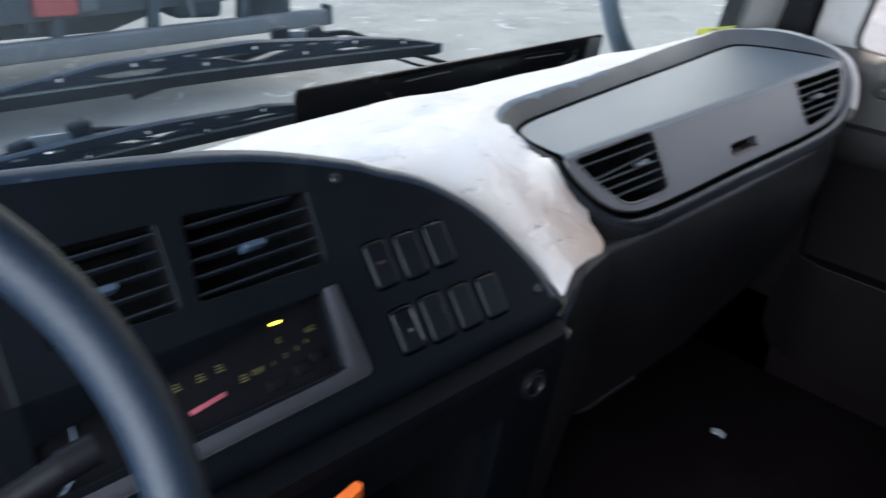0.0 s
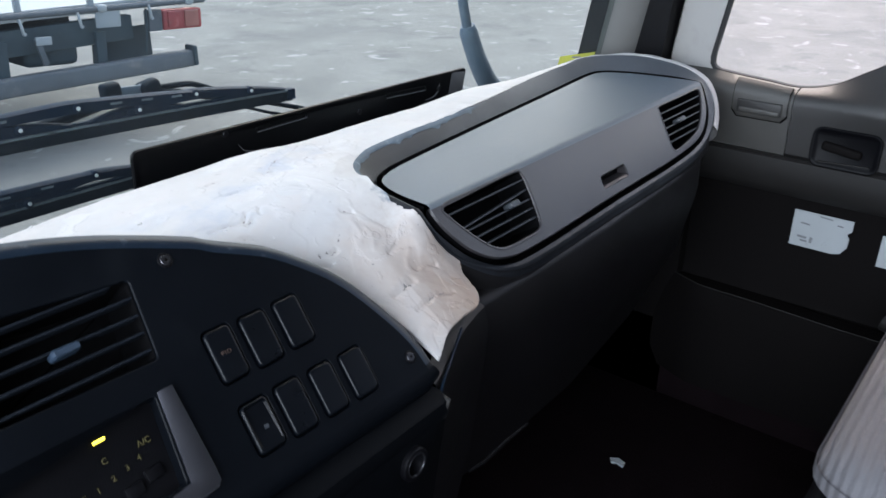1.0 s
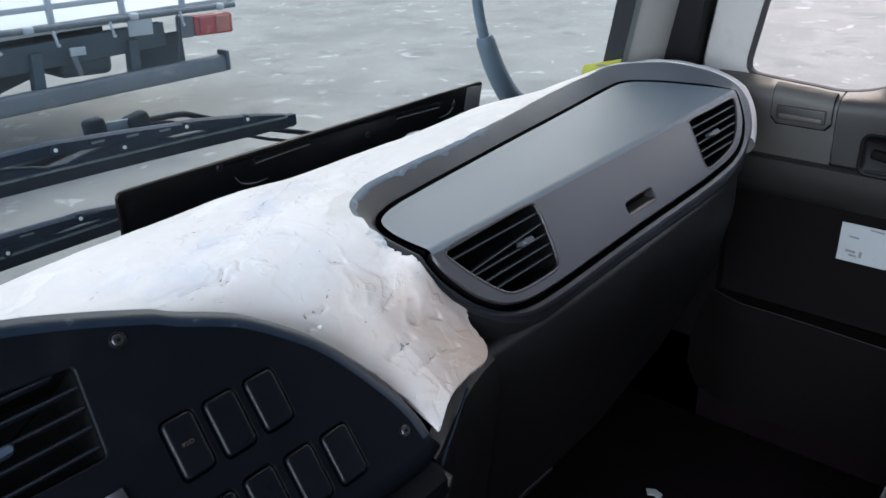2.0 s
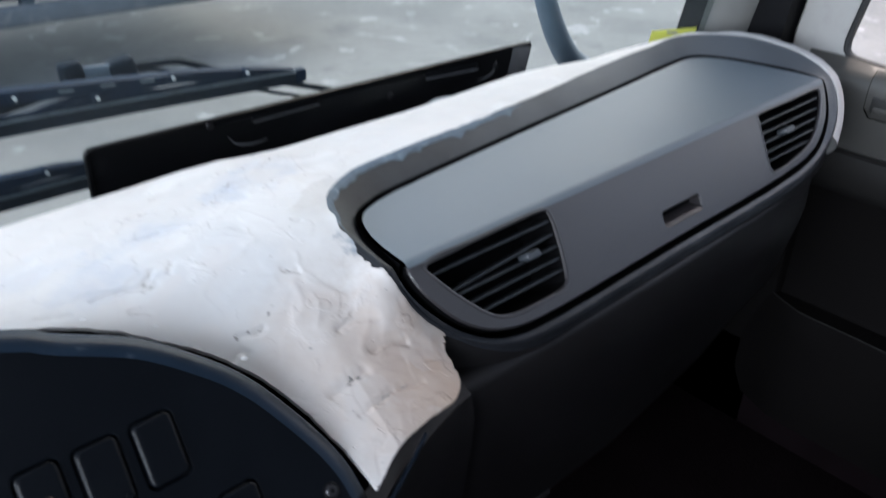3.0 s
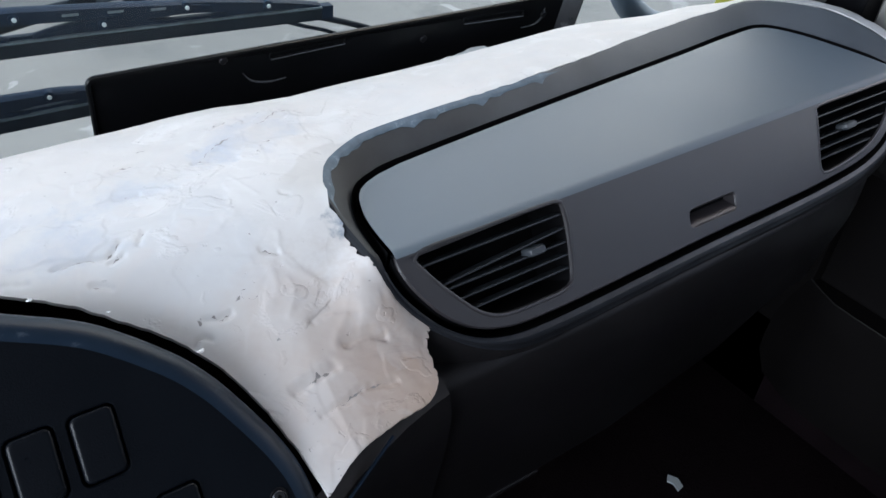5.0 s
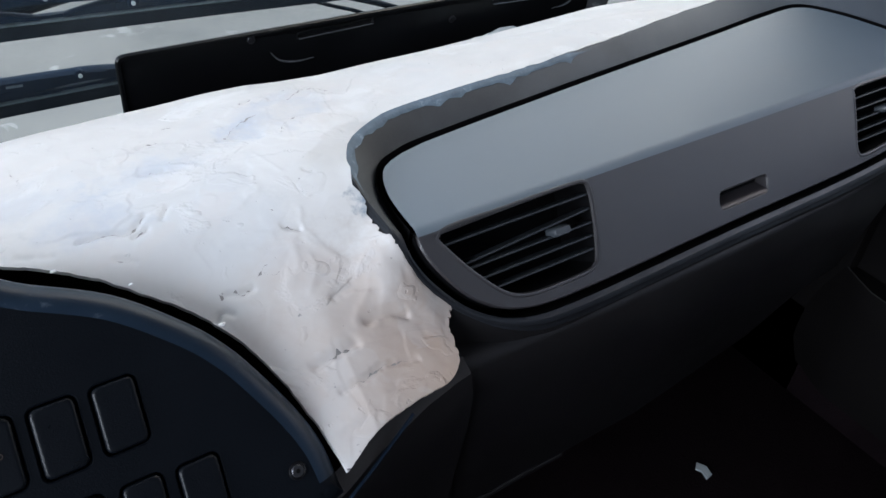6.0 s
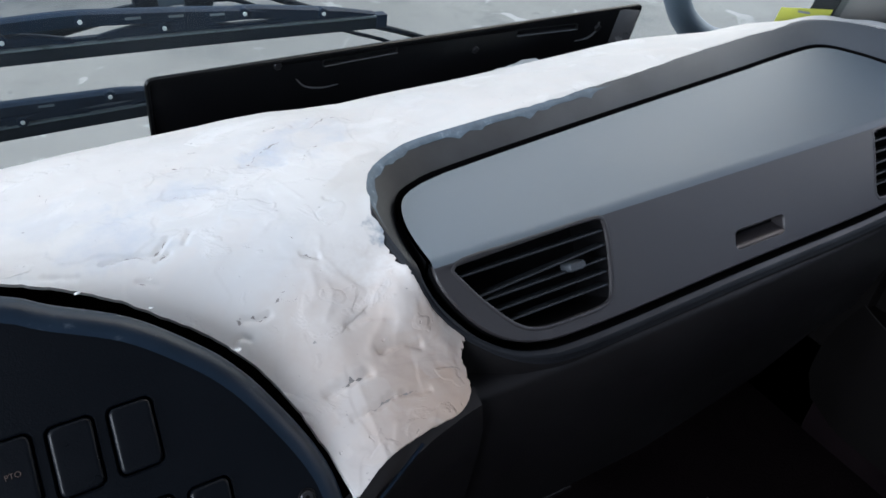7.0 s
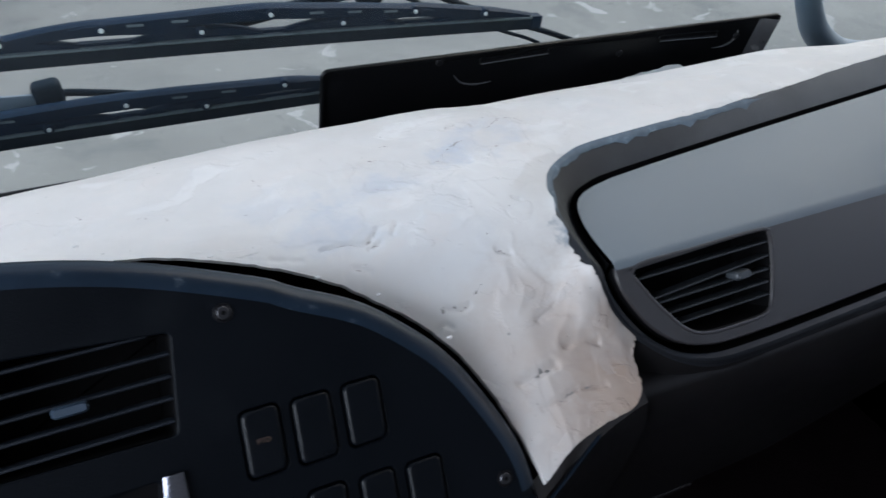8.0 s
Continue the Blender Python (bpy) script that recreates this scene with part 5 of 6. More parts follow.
# ---- the passenger door ----
def door(side):
    """Inner door trim: skin with window, shelf with a lift-up tray, handle bowl, band, lower panel with pocket."""
    X = lambda x: 0.55 + side * (x - 0.55)
    d = thing("door_1" if side > 0 else "door_2", "grey truck door with dark lower trim and a window", "door", kind="structure")
    sill = curve([(0.600, 2.082), (0.56, 2.078), (0.50, 2.074), (0.46, 2.071), (0.42, 2.077), (0.385, 2.090), (0.34, 2.118), (0.28, 2.150), (0.18, 2.170), (0.0, 2.175), (-0.45, 2.175)], 60)
    opening = list(sill) + [(-0.47, 2.20), (-0.47, 2.72), (-0.44, 2.76), (0.44, 2.76), (0.50, 2.72), (0.596, 2.22), (0.612, 2.125), (0.615, 2.105), (0.614, 2.093), (0.609, 2.086)]
    outline = [(0.697, 1.93), (0.697, 2.10), (0.60, 2.84), (-0.62, 2.84), (-0.62, 1.93)]
    skin = plate(outline, [opening], lambda u, v, h=0.0: (X(1.628 - h), u, v), 0.05, 0.006, 0.004)
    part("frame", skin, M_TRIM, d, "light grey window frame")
    part("outer_skin", box((0.02, 1.36, 0.58), pose(X(1.668), 0.02, 1.69), 0.005), M_DOOR, d)
    ring = np.array(ccw(opening))
    part("window_seal", loft([[(X(1.628 - h), p[0], p[1]) for p in offset2(ring, o)] for o, h in ((0.0055, 0.0), (0.0055, 0.003), (0.002, 0.0048), (-0.002, 0.003), (-0.003, -0.005))]), M_RUBBER, d)
    pane = part("pane", loft([[(X(1.630), p[0], p[1]) for p in ring], [(X(1.634), p[0], p[1]) for p in ring]], cap0=True, cap1=True), M_GLASS2, d, smooth=False)
    pane.visible_shadow = False
    # waist shelf: rolls from the sill into the cab and down
    sill_z = lambda y: np.interp(-y, -sill[:, 0], sill[:, 1]) if y < 0.612 else 2.083

    def roll(y0, y1, mat, name, label, x_in, drop, n=20):
        rows = []
        for y in np.linspace(y0, y1, n):
            zs = sill_z(y)
            crest = min(zs, 2.074)
            bulge = 0.010 * smoothstep(0.43, 0.28, y)
            rows.append([(X(1.630), y, zs - 0.001), (X(1.622), y, zs + 0.001), (X(x_in + 0.016 - 0.3 * bulge), y, crest - 0.003 + 0.3 * (zs - crest)), (X(x_in + 0.009 - bulge), y, crest - 0.006 + 0.10 * (zs - crest)), (X(x_in + 0.002 - bulge), y, crest - 0.013), (X(x_in - bulge), y, crest - 0.026), (X(x_in + 0.002), y, crest - 0.048), (X(x_in + 0.003), y, (crest + drop) / 2 - 0.012), (X(x_in + 0.006), y, drop + 0.01), (X(x_in + 0.02), y, drop), (X(1.632), y, drop)])
        return part(name, loft(rows, closed=False), mat, d, label)
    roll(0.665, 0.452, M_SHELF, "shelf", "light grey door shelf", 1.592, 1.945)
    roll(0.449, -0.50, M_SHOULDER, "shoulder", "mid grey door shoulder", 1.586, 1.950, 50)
    # flip tray let into the shelf: its lid wraps over the shelf's edge
    def wrap(y0, y1, low, lift):
        rows = []
        for y in np.linspace(y0, y1, 12):
            zs, e = sill_z(y), 0.010 * (1 - min(1.0, min(y0 - y, y - y1) / 0.008)) ** 2
            rows.append([(X(1.612), y, zs - 0.002), (X(1.606), y, zs - 0.0005 + lift), (X(1.600), y, zs - 0.004 + lift), (X(1.5945 - lift), y, zs - 0.011 + lift), (X(1.5915 - lift), y, zs - 0.023), (X(1.5920 - lift), y, (zs + low) / 2 - 0.004), (X(1.5928 - lift), y, low + 0.006 + e), (X(1.5955 - 0.5 * lift), y, low + 0.001 + e), (X(1.602), y, low + e)])
        return loft(rows, closed=False)
    t = part("flip_tray", wrap(0.555, 0.458, 2.011, 0.0030), M_SHELF, d, "light grey flip tray")
    # darker bar paints the shade in the finger groove
    part("finger_groove", box((0.006, 0.080, 0.024), pose(X(1.5890), 0.5065, 2.034, 0, side * -2, 0), 0.0025, 3), M_SHOULDER, t, "finger groove, its shade a darker grey")
    part("grip_bar", box((0.006, 0.072, 0.010), pose(X(1.5875), 0.5060, 2.0275, 0, side * -2, 0), 0.003, 3), M_SHELF, t)
    # black lining drawn as the shadow line round the tray
    part("tray_gap", wrap(0.5564, 0.4566, 2.0096, 0.0014), M_GAP, d)
    # handle bowl
    hb = rrect(0.298, 1.956, 0.402, 2.018, 0.012)
    hc = ccw(hb)
    bowl = part("handle_bowl", loft([[(X(1.5840 - h), *p) for p in offset2(hc, o)] for o, h in ((0.0045, 0.0004), (0.0032, 0.0018), (0.001, 0.0020), (-0.002, 0.0))] + [[(X(1.5862), *p) for p in offset2(hc, -0.006)]], cap1=True), M_BLACK, d, "black door handle bowl")
    part("handle", box((0.012, 0.066, 0.016), pose(X(1.5815), 0.355, 1.987, 8, 0, 0), 0.005, 3), M_DOOR, bowl)
    # pale bar set in as the glint below the handle
    part("handle_glint", box((0.003, 0.085, 0.003), pose(X(1.5800), 0.350, 1.964, -3, 0, 0), 0.0012), M_DOORMID, bowl)
    # band under the shelf, then the lower trim
    rows = [[(X(1.612), y, 1.953), (X(1.600), y, 1.945), (X(1.596), y, 1.925), (X(1.602), y, 1.895), (X(1.618), y, 1.874), (X(1.64), y, 1.868)] for y in np.linspace(0.665, -0.55, 30)]
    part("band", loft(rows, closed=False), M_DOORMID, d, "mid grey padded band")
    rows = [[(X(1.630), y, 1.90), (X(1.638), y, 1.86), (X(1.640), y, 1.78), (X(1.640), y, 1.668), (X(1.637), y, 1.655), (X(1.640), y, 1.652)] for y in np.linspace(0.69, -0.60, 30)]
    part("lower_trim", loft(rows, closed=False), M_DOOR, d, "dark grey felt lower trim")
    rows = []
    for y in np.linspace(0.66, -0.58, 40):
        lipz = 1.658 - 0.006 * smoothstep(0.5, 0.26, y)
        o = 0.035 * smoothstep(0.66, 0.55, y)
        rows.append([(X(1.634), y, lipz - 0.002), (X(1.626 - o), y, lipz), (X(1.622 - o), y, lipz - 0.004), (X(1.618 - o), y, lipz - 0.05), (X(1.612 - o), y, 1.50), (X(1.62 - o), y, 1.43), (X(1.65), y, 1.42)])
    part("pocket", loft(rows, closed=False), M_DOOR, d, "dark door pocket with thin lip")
    part("pocket_lip", tube([(r[1][0], r[1][1], r[1][2] + 0.0004) for r in rows], 0.0012, 8), M_DOORMID, d, "thin grey pocket lip")
    return d


door(1)

# stickers on the lower door trim
def sticker(y0, y1, z0, z1, marks, label, torn=True, tilt=0.0):
    t = thing("sticker", label, "sticker", group="stickers on the door")
    w, h = y0 - y1, z1 - z0
    out = [(0, 0), (0, h), (w, h)]
    if torn:
        out += [(w * 1.0, h * 0.72), (w * 0.93, h * 0.62), (w * 0.98, h * 0.50), (w * 0.97, h * 0.25), (w * 0.88, h * 0.06), (w * 0.75, 0)]
    else:
        out += [(w, 0)]
    place = lambda u, v, hh=0.0: (1.6345 - hh, y0 - u, z0 + v + tilt * u)
    bm = bmesh.new()
    P = ccw(out)
    fill(bm, P, [], lambda u, v: place(u, v, 0.001))
    loft([[place(*p, 0.001) for p in P], [place(*p, -0.0003) for p in P]], bm=bm)
    part("paper", bm, M_PAPER, t, smooth=False)
    for u, v, a, c in marks:
        part("print", box((0.0005, a * w, c * h), pose(*place(u * w, v * h, 0.0015), 4, 0, 0)), M_INK, t)
    return t


sticker(0.4215, 0.318, 1.777, 1.8475, [(0.22, 0.66, 0.16, 0.04), (0.55, 0.93, 0.22, 0.04), (0.2, 0.28, 0.16, 0.06), (0.24, 0.18, 0.12, 0.05), (0.36, 0.24, 0.05, 0.16), (0.80, 0.80, 0.1, 0.04)], "torn pale paper sticker on the dark door trim")
sticker(0.268, 0.18, 1.775, 1.835, [(0.3, 0.7, 0.3, 0.05), (0.35, 0.5, 0.4, 0.05)], "pale rectangular sticker on the dark door trim", torn=False)

# ---- passenger seat ----
seat = thing("passenger_seat", "passenger seat in a pale grey woven cover", "seat", at=(0, 0, 0))


def cushion(x0, x1, y0, y1, z0, z1, r, nu=40, bulge=0.012):
    """An upholstered block with rolled edges and a slightly crowned top."""
    rings = []
    for t, zz in ((0.55, z0), (0.15, z0 + 0.01), (0.0, z0 + 0.035), (0.0, z1 - r), (0.12, z1 - 0.55 * r), (0.38, z1 - 0.2 * r), (0.8, z1 - 0.03 * r), (1.3, z1)):
        i = r * t
        rings.append([(u, v, zz) for u, v in rrect(x0 + i, y0 + i, x1 - i, y1 - i, max(0.02, 0.07 - 0.3 * i), 8)])
    bm = loft(rings, True, True, False)
    top = rings[-1]
    c = Vector(((x0 + x1) / 2, (y0 + y1) / 2, z1 + bulge))
    prev = rings[-1]
    for k in (0.75, 0.5, 0.25):
        cur = [tuple(Vector(p).lerp(c, 1 - k) + Vector((0, 0, -bulge * (1 - k) * 0.0))) for p in top]
        loft([prev, cur], bm=bm)
        prev = cur
    bm.faces.new([bm.verts.new(p) for p in prev])
    bmesh.ops.remove_doubles(bm, verts=bm.verts, dist=1e-5)
    for v in bm.verts:
        v.co += Vector((1, 1, 1)) * (0.0025 * noise.noise(v.co * 9))
    return bm


part("cushion", cushion(0.905, 1.43, -0.36, 0.192, 1.778, 1.845, 0.050), M_FABRIC, seat, "pale grey woven seat cushion")
part("base", box((0.525, 0.545, 0.22), pose(1.152, -0.082, 1.672), 0.03, 3), M_BLACK, seat)
part("pedestal", box((0.36, 0.36, 0.22), pose(1.145, -0.08, FLOOR + 0.11), 0.02), M_BLACK, seat)
part("backrest", cushion(0.88, 1.41, -0.54, -0.40, 1.78, 2.46, 0.06), M_FABRIC, seat, "pale grey woven backrest")
part("seat_lever", tube(curve([(1.44, 0.10, 1.72), (1.475, 0.17, 1.735), (1.49, 0.215, 1.745)], 10), np.linspace(0.010, 0.017, 10), 12), M_DOORMID, seat, "grey lever knob beside the cushion")

# scrap on the floor
sb = bmesh.new()
loft([[(1.332 + 0.012 * a, 0.583 + 0.016 * b_, FLOOR + 0.003 + z) for a, b_ in ((-0.5, -1), (0.6, -0.9), (1.0, 0.1), (0.3, 1.0), (-0.6, 0.5), (-0.2, -0.1))] for z in (0.0, 0.004)], True, True, True, sb)
tagged(part("paper_scrap", sb, M_WHITE, None), "small white scrap on the dark floor", "scrap")

# pale worn edge under the knee panel
part("worn_edge", tube([(0.800, 0.561, 1.700), (0.83, 0.558, 1.698), (0.88, 0.557, 1.703), (0.935, 0.556, 1.701)], [0.002, 0.003, 0.004, 0.002], 8), M_DASH, dash, "scuffed pale lower edge")

# ---- black plastic tray standing against the windscreen ----
board = thing("plastic_tray", "long glossy black plastic tray leaning on the windscreen", "tray")


def board_at(u, v, h=0.0):
    """u from left to right along the board, v up, h towards the cab."""
    x = 0.608 + u * (1.276 - 0.608) / 0.68
    bow = math.sin(math.pi * min(1.0, u / 0.67))
    top = 2.107 - 0.012 * u + 0.009 * bow
    z = top - 0.112 + v
    return (x, 0.929 + 0.005 * bow - 0.001 * (u / 0.68) ** 2 - 0.05 * (v - 0.10) - h, z)


shape = rounded([(0.0, 0.0), (0.652, 0.0), (0.674, 0.112), (0.0, 0.112)], 0.009)
SLOT = [rrect(0.198, 0.088, 0.292, 0.093, 0.002), rrect(0.467, 0.086, 0.565, 0.091, 0.002)]
bp = plate(shape, SLOT, board_at, 0.002, 0.002, 0.0006)
face = part("back_face", bp, M_PLATE, board)
for s in SLOT:
    c = ccw(s)
    part("slot_rib", loft([[board_at(*p, h) for p in offset2(c, o)] for o, h in ((0.0022, 0.0002), (0.0016, 0.0022), (0.0006, 0.0022), (0.0, -0.0015))], cap1=True), M_PLATE, board)
    low_edge = sorted(p[0] for p in c)
    # pale line painted in as the glint below the slot
    part("slot_glint", tube([board_at(u, min(p[1] for p in c) - 0.0008, 0.0024) for u in np.linspace(low_edge[0], low_edge[-1], 12)], 0.0008, 6), M_PLATEEDGE, board)
rim_o = ccw(shape)
part("edge", loft([[board_at(*p, h) for p in offset2(rim_o, o)] for o, h in ((-0.004, 0.0003), (-0.003, 0.003), (0.0, 0.003), (0.001, 0.001), (0.0, -0.0015))]), M_PLATE, board)
for u, v in ((0.142, 0.098), (0.405, 0.074), (0.602, 0.083)):
    part("rivet", disc(board_at(u, v, 0.003), (1, 0, 0), (0, -0.14, 0.99), 0.0045, 0.004, 14), M_SCREW, board)
for arc in ([(0.164, 0.078), (0.174, 0.067), (0.194, 0.061), (0.216, 0.061)], [(0.566, 0.068), (0.586, 0.070), (0.599, 0.078), (0.603, 0.092)]):
    part("arc_rib", tube([board_at(u, v, 0.001) for u, v in curve(arc, 12)], np.interp(np.arange(12), [0, 6, 11], [0.0006, 0.0015, 0.0006]), 8), M_PLATEEDGE, board)
part("end_flange", loft([[board_at(0.636 + 0.026 * t - 0.020 * (1 - v / 0.11), v, 0.001 + 0.010 * t) for v in (0.0, 0.055, 0.108)] for t in (0, 0.3, 0.7, 1.0)], closed=False), M_PLATEEDGE, board)
# crumpled film behind the filler edge
film = [[(0.985 + 0.011 * i, 0.868 + 0.008 * j + 0.003 * noise.noise((i, j, 0)), 2.055 + 0.018 * math.sin(math.pi * i / 11) * (1 - abs(j - 2) / 3) + 0.004 * noise.noise((i * 0.9, j * 0.7, 4))) for i in range(12)] for j in range(5)]
tagged(part("plastic_film", loft(film, closed=False), M_WHITE, None), "crumpled pale film behind the dashboard edge", "film")

# yellow label on the glass
ys = bmesh.new()
loft([[(1.450, 0.846, 2.074), (1.471, 0.823, 2.078), (1.493, 0.797, 2.082)], [(1.452, 0.842, 2.101), (1.473, 0.818, 2.1055), (1.495, 0.792, 2.110)]], closed=False, bm=ys)
lab = tagged(part("yellow_label", ys, M_YELLOW, None), "yellow paper label stuck on the windscreen", "label")
part("label_print", box((0.016, 0.0006, 0.003), pose(1.4715, 0.8185, 2.100, 0, 0, -48)), M_INK, lab)


# ---- wipers ----
def wiper(x0, x1, y, z0, z1, bolts, bars, slots, arm, rod, blocks, label):
    """A bow wiper: rubber blade with a steel strip, arched bars pinned over one another, rivets and the arm that carries it."""
    w = thing("wiper", label, "wiper", group="windscreen wipers")
    at = lambda x, dz=0.0, dy=0.0: (x, y + dy, z0 + (z1 - z0) * (x - x0) / (x1 - x0) + 0.003 * math.sin(math.pi * (x - x0) / (x1 - x0)) + dz)
    strip = lambda xa, xb, za, zb, ya, yb: loft([[at(x, za, ya), at(x, zb, ya), at(x, zb, yb), at(x, za, yb)] for x in np.linspace(xa, xb, 24)], True, True, True)
    part("blade", strip(x0, x1, -0.0088, 0.0012, -0.006, 0.002), M_BLADE, w)
    part("lip", strip(x0, x1, -0.0125, -0.0088, -0.0025, 0.0005), M_BLADE, w)
    part("blade_spine", strip(x0, x1, 0.0022, 0.0042, -0.0072, 0.003), M_SPINE, w, "steel strip with its shine painted pale")
    part("blade_carrier", strip(x0 + 0.03, x1 - 0.02, 0.0040, 0.0075, -0.003, 0.003), M_WIPER, w)
    part("end_clip", strip(x1 - 0.012, x1 + 0.001, -0.0092, 0.0050, -0.0076, 0.0035), M_WIPER, w)

    def arch(points, tall, deep):
        """A pressed steel bar through (x, lift) points, tallest at its middle pin."""
        P = curve(points, 30)
        rows = []
        for k, (x, lift) in enumerate(P):
            hh = tall * (0.62 + 0.38 * math.sin(math.pi * k / 29) ** 2)
            rows.append([at(x, lift - hh / 2, -deep), at(x, lift + hh / 2 - 0.0014, -deep - 0.0008), at(x, lift + hh / 2 + 0.0004, -0.6 * deep), at(x, lift + hh / 2 + 0.0006, 0.4 * deep), at(x, lift + hh / 2 - 0.001, deep), at(x, lift - hh / 2, deep)])
        return loft(rows, True, True, True)
    for points, tall, deep, nm in bars:
        bar = part(nm, arch(points, tall, deep), M_WIPER, w)
        if nm == "bow":
            k = np.array(points)
            # pale boxes paint the bright ground seen through open slots
            for x in slots:
                part("slot", box((0.015, 0.0012, 0.0026), pose(*at(x, np.interp(x, k[:, 0], k[:, 1]), -deep - 0.0006), 0, 3, 0), 0.0005), M_SPINE, bar, "pale box standing for an open slot")
    for bx, bz in bolts:
        part("boss", disc((bx, y - 0.0088, bz), (1, 0, 0), (0, 0, 1), 0.0055, 0.009, 18), M_WIPER, w)
        part("rivet", disc((bx, y - 0.0105, bz), (1, 0, 0), (0, 0, 1), 0.0021, 0.006, 14), M_RIVET, w)
    n_arm = 60
    part("arm", tube(curve(arm, n_arm), np.interp(np.arange(n_arm), [0, 18, 24, 59], [0.0085, 0.0070, 0.0040, 0.0036]), 10), M_BLADE, w)
    part("washer_pipe", tube(curve(rod, 30), 0.0024, 8), M_BLADE, w)
    for (bx, by, bz), size, turn in blocks:
        part("pivot_block", box(size, pose(bx, by, bz, 0, turn, 0), 0.3 * min(size), 3), M_BLADE, w)
    a, c = Vector(blocks[0][0]), Vector(blocks[1][0])
    part("cover_plate", box(((a - c).length * 0.8, 0.004, 0.015), pose(*((a + c) / 2 + Vector((0, -0.004, 0.001))), 0, 4, 0), 0.0015), M_ARM, w, "grey plate between the pivot blocks")
    return w


wiper(0.20, 0.886, 0.953, 2.1540, 2.1245, [(0.321, 2.165), (0.405, 2.169), (0.494, 2.157), (0.562, 2.167), (0.638, 2.150), (0.720, 2.1535), (0.808, 2.1415)],
      [([(0.378, 0.020), (0.405, 0.0225), (0.48, 0.0245), (0.530, 0.026), (0.562, 0.0265), (0.60, 0.0245), (0.66, 0.0225), (0.720, 0.0195), (0.744, 0.0165)], 0.0130, 0.007, "bow"),
       ([(0.308, 0.012), (0.321, 0.0135), (0.36, 0.0185), (0.405, 0.021), (0.45, 0.018), (0.494, 0.0130), (0.508, 0.0105)], 0.0125, 0.0058, "yoke"), ([(0.622, 0.0105), (0.638, 0.0125), (0.68, 0.0165), (0.720, 0.0185), (0.76, 0.0160), (0.808, 0.0125), (0.832, 0.0100)], 0.0125, 0.0058, "yoke"),
       ([(0.245, 0.004), (0.28, 0.0095), (0.321, 0.0125), (0.355, 0.009), (0.385, 0.004)], 0.009, 0.0045, "small_yoke"), ([(0.43, 0.004), (0.46, 0.009), (0.494, 0.0120), (0.53, 0.009), (0.555, 0.004)], 0.009, 0.0045, "small_yoke"),
       ([(0.575, 0.004), (0.60, 0.009), (0.638, 0.0120), (0.68, 0.009), (0.71, 0.004)], 0.009, 0.0045, "small_yoke"), ([(0.745, 0.004), (0.775, 0.009), (0.808, 0.0115), (0.845, 0.008), (0.872, 0.004)], 0.009, 0.0045, "small_yoke")],
      (0.435, 0.475, 0.610, 0.651, 0.692),
      [(0.42, 1.0, 2.120), (0.600, 1.0, 2.147), (0.670, 1.0, 2.1545), (0.700, 1.0, 2.1560), (0.745, 1.0, 2.1535), (0.757, 1.0, 2.151), (0.788, 1.0, 2.138), (0.82, 0.999, 2.125), (0.883, 0.996, 2.101), (0.945, 0.99, 2.080), (1.02, 0.985, 2.05)],
      [(0.690, 0.996, 2.152), (0.726, 0.996, 2.149), (0.761, 0.996, 2.134), (0.80, 0.996, 2.118), (0.842, 0.996, 2.102), (0.874, 0.996, 2.089), (0.912, 0.99, 2.076), (0.96, 0.985, 2.05)],
      [((0.688, 0.998, 2.156), (0.030, 0.020, 0.026), -12), ((0.635, 0.998, 2.161), (0.024, 0.018, 0.028), -4)], "blue-black wiper parked across the windscreen")
wiper(-0.10, 0.70, 0.972, 2.0570, 2.0580, [(0.345, 2.067), (0.418, 2.081), (0.496, 2.0675), (0.580, 2.0785), (0.655, 2.069)],
      [([(0.20, 0.016), (0.24, 0.0185), (0.33, 0.0205), (0.418, 0.0215), (0.50, 0.0205), (0.580, 0.0185), (0.605, 0.016)], 0.0130, 0.007, "bow"),
       ([(0.13, 0.010), (0.17, 0.0125), (0.24, 0.017), (0.30, 0.013), (0.345, 0.0085), (0.36, 0.0075)], 0.012, 0.0058, "yoke"), ([(0.482, 0.0075), (0.496, 0.0090), (0.54, 0.015), (0.580, 0.0175), (0.62, 0.014), (0.655, 0.0100), (0.668, 0.008)], 0.012, 0.0058, "yoke"),
       ([(0.28, 0.004), (0.31, 0.008), (0.345, 0.0085), (0.38, 0.008), (0.41, 0.004)], 0.008, 0.0045, "small_yoke"), ([(0.43, 0.004), (0.46, 0.008), (0.496, 0.0095), (0.53, 0.008), (0.56, 0.004)], 0.008, 0.0045, "small_yoke"),
       ([(0.60, 0.004), (0.63, 0.008), (0.655, 0.0095), (0.675, 0.007), (0.69, 0.004)], 0.008, 0.0045, "small_yoke")],
      (0.27, 0.31, 0.47, 0.52),
      [(-0.10, 1.0, 2.03), (0.15, 1.0, 2.055), (0.284, 1.0, 2.077), (0.352, 1.0, 2.085), (0.40, 0.998, 2.080), (0.45, 0.996, 2.071), (0.50, 0.996, 2.062), (0.56, 0.996, 2.05)],
      [(0.345, 0.994, 2.080), (0.39, 0.994, 2.072), (0.43, 0.994, 2.062), (0.48, 0.994, 2.05)],
      [((0.352, 0.998, 2.087), (0.028, 0.020, 0.026), -8), ((0.284, 0.998, 2.079), (0.030, 0.020, 0.020), -12)], "dusty blue-black wiper low on the windscreen")

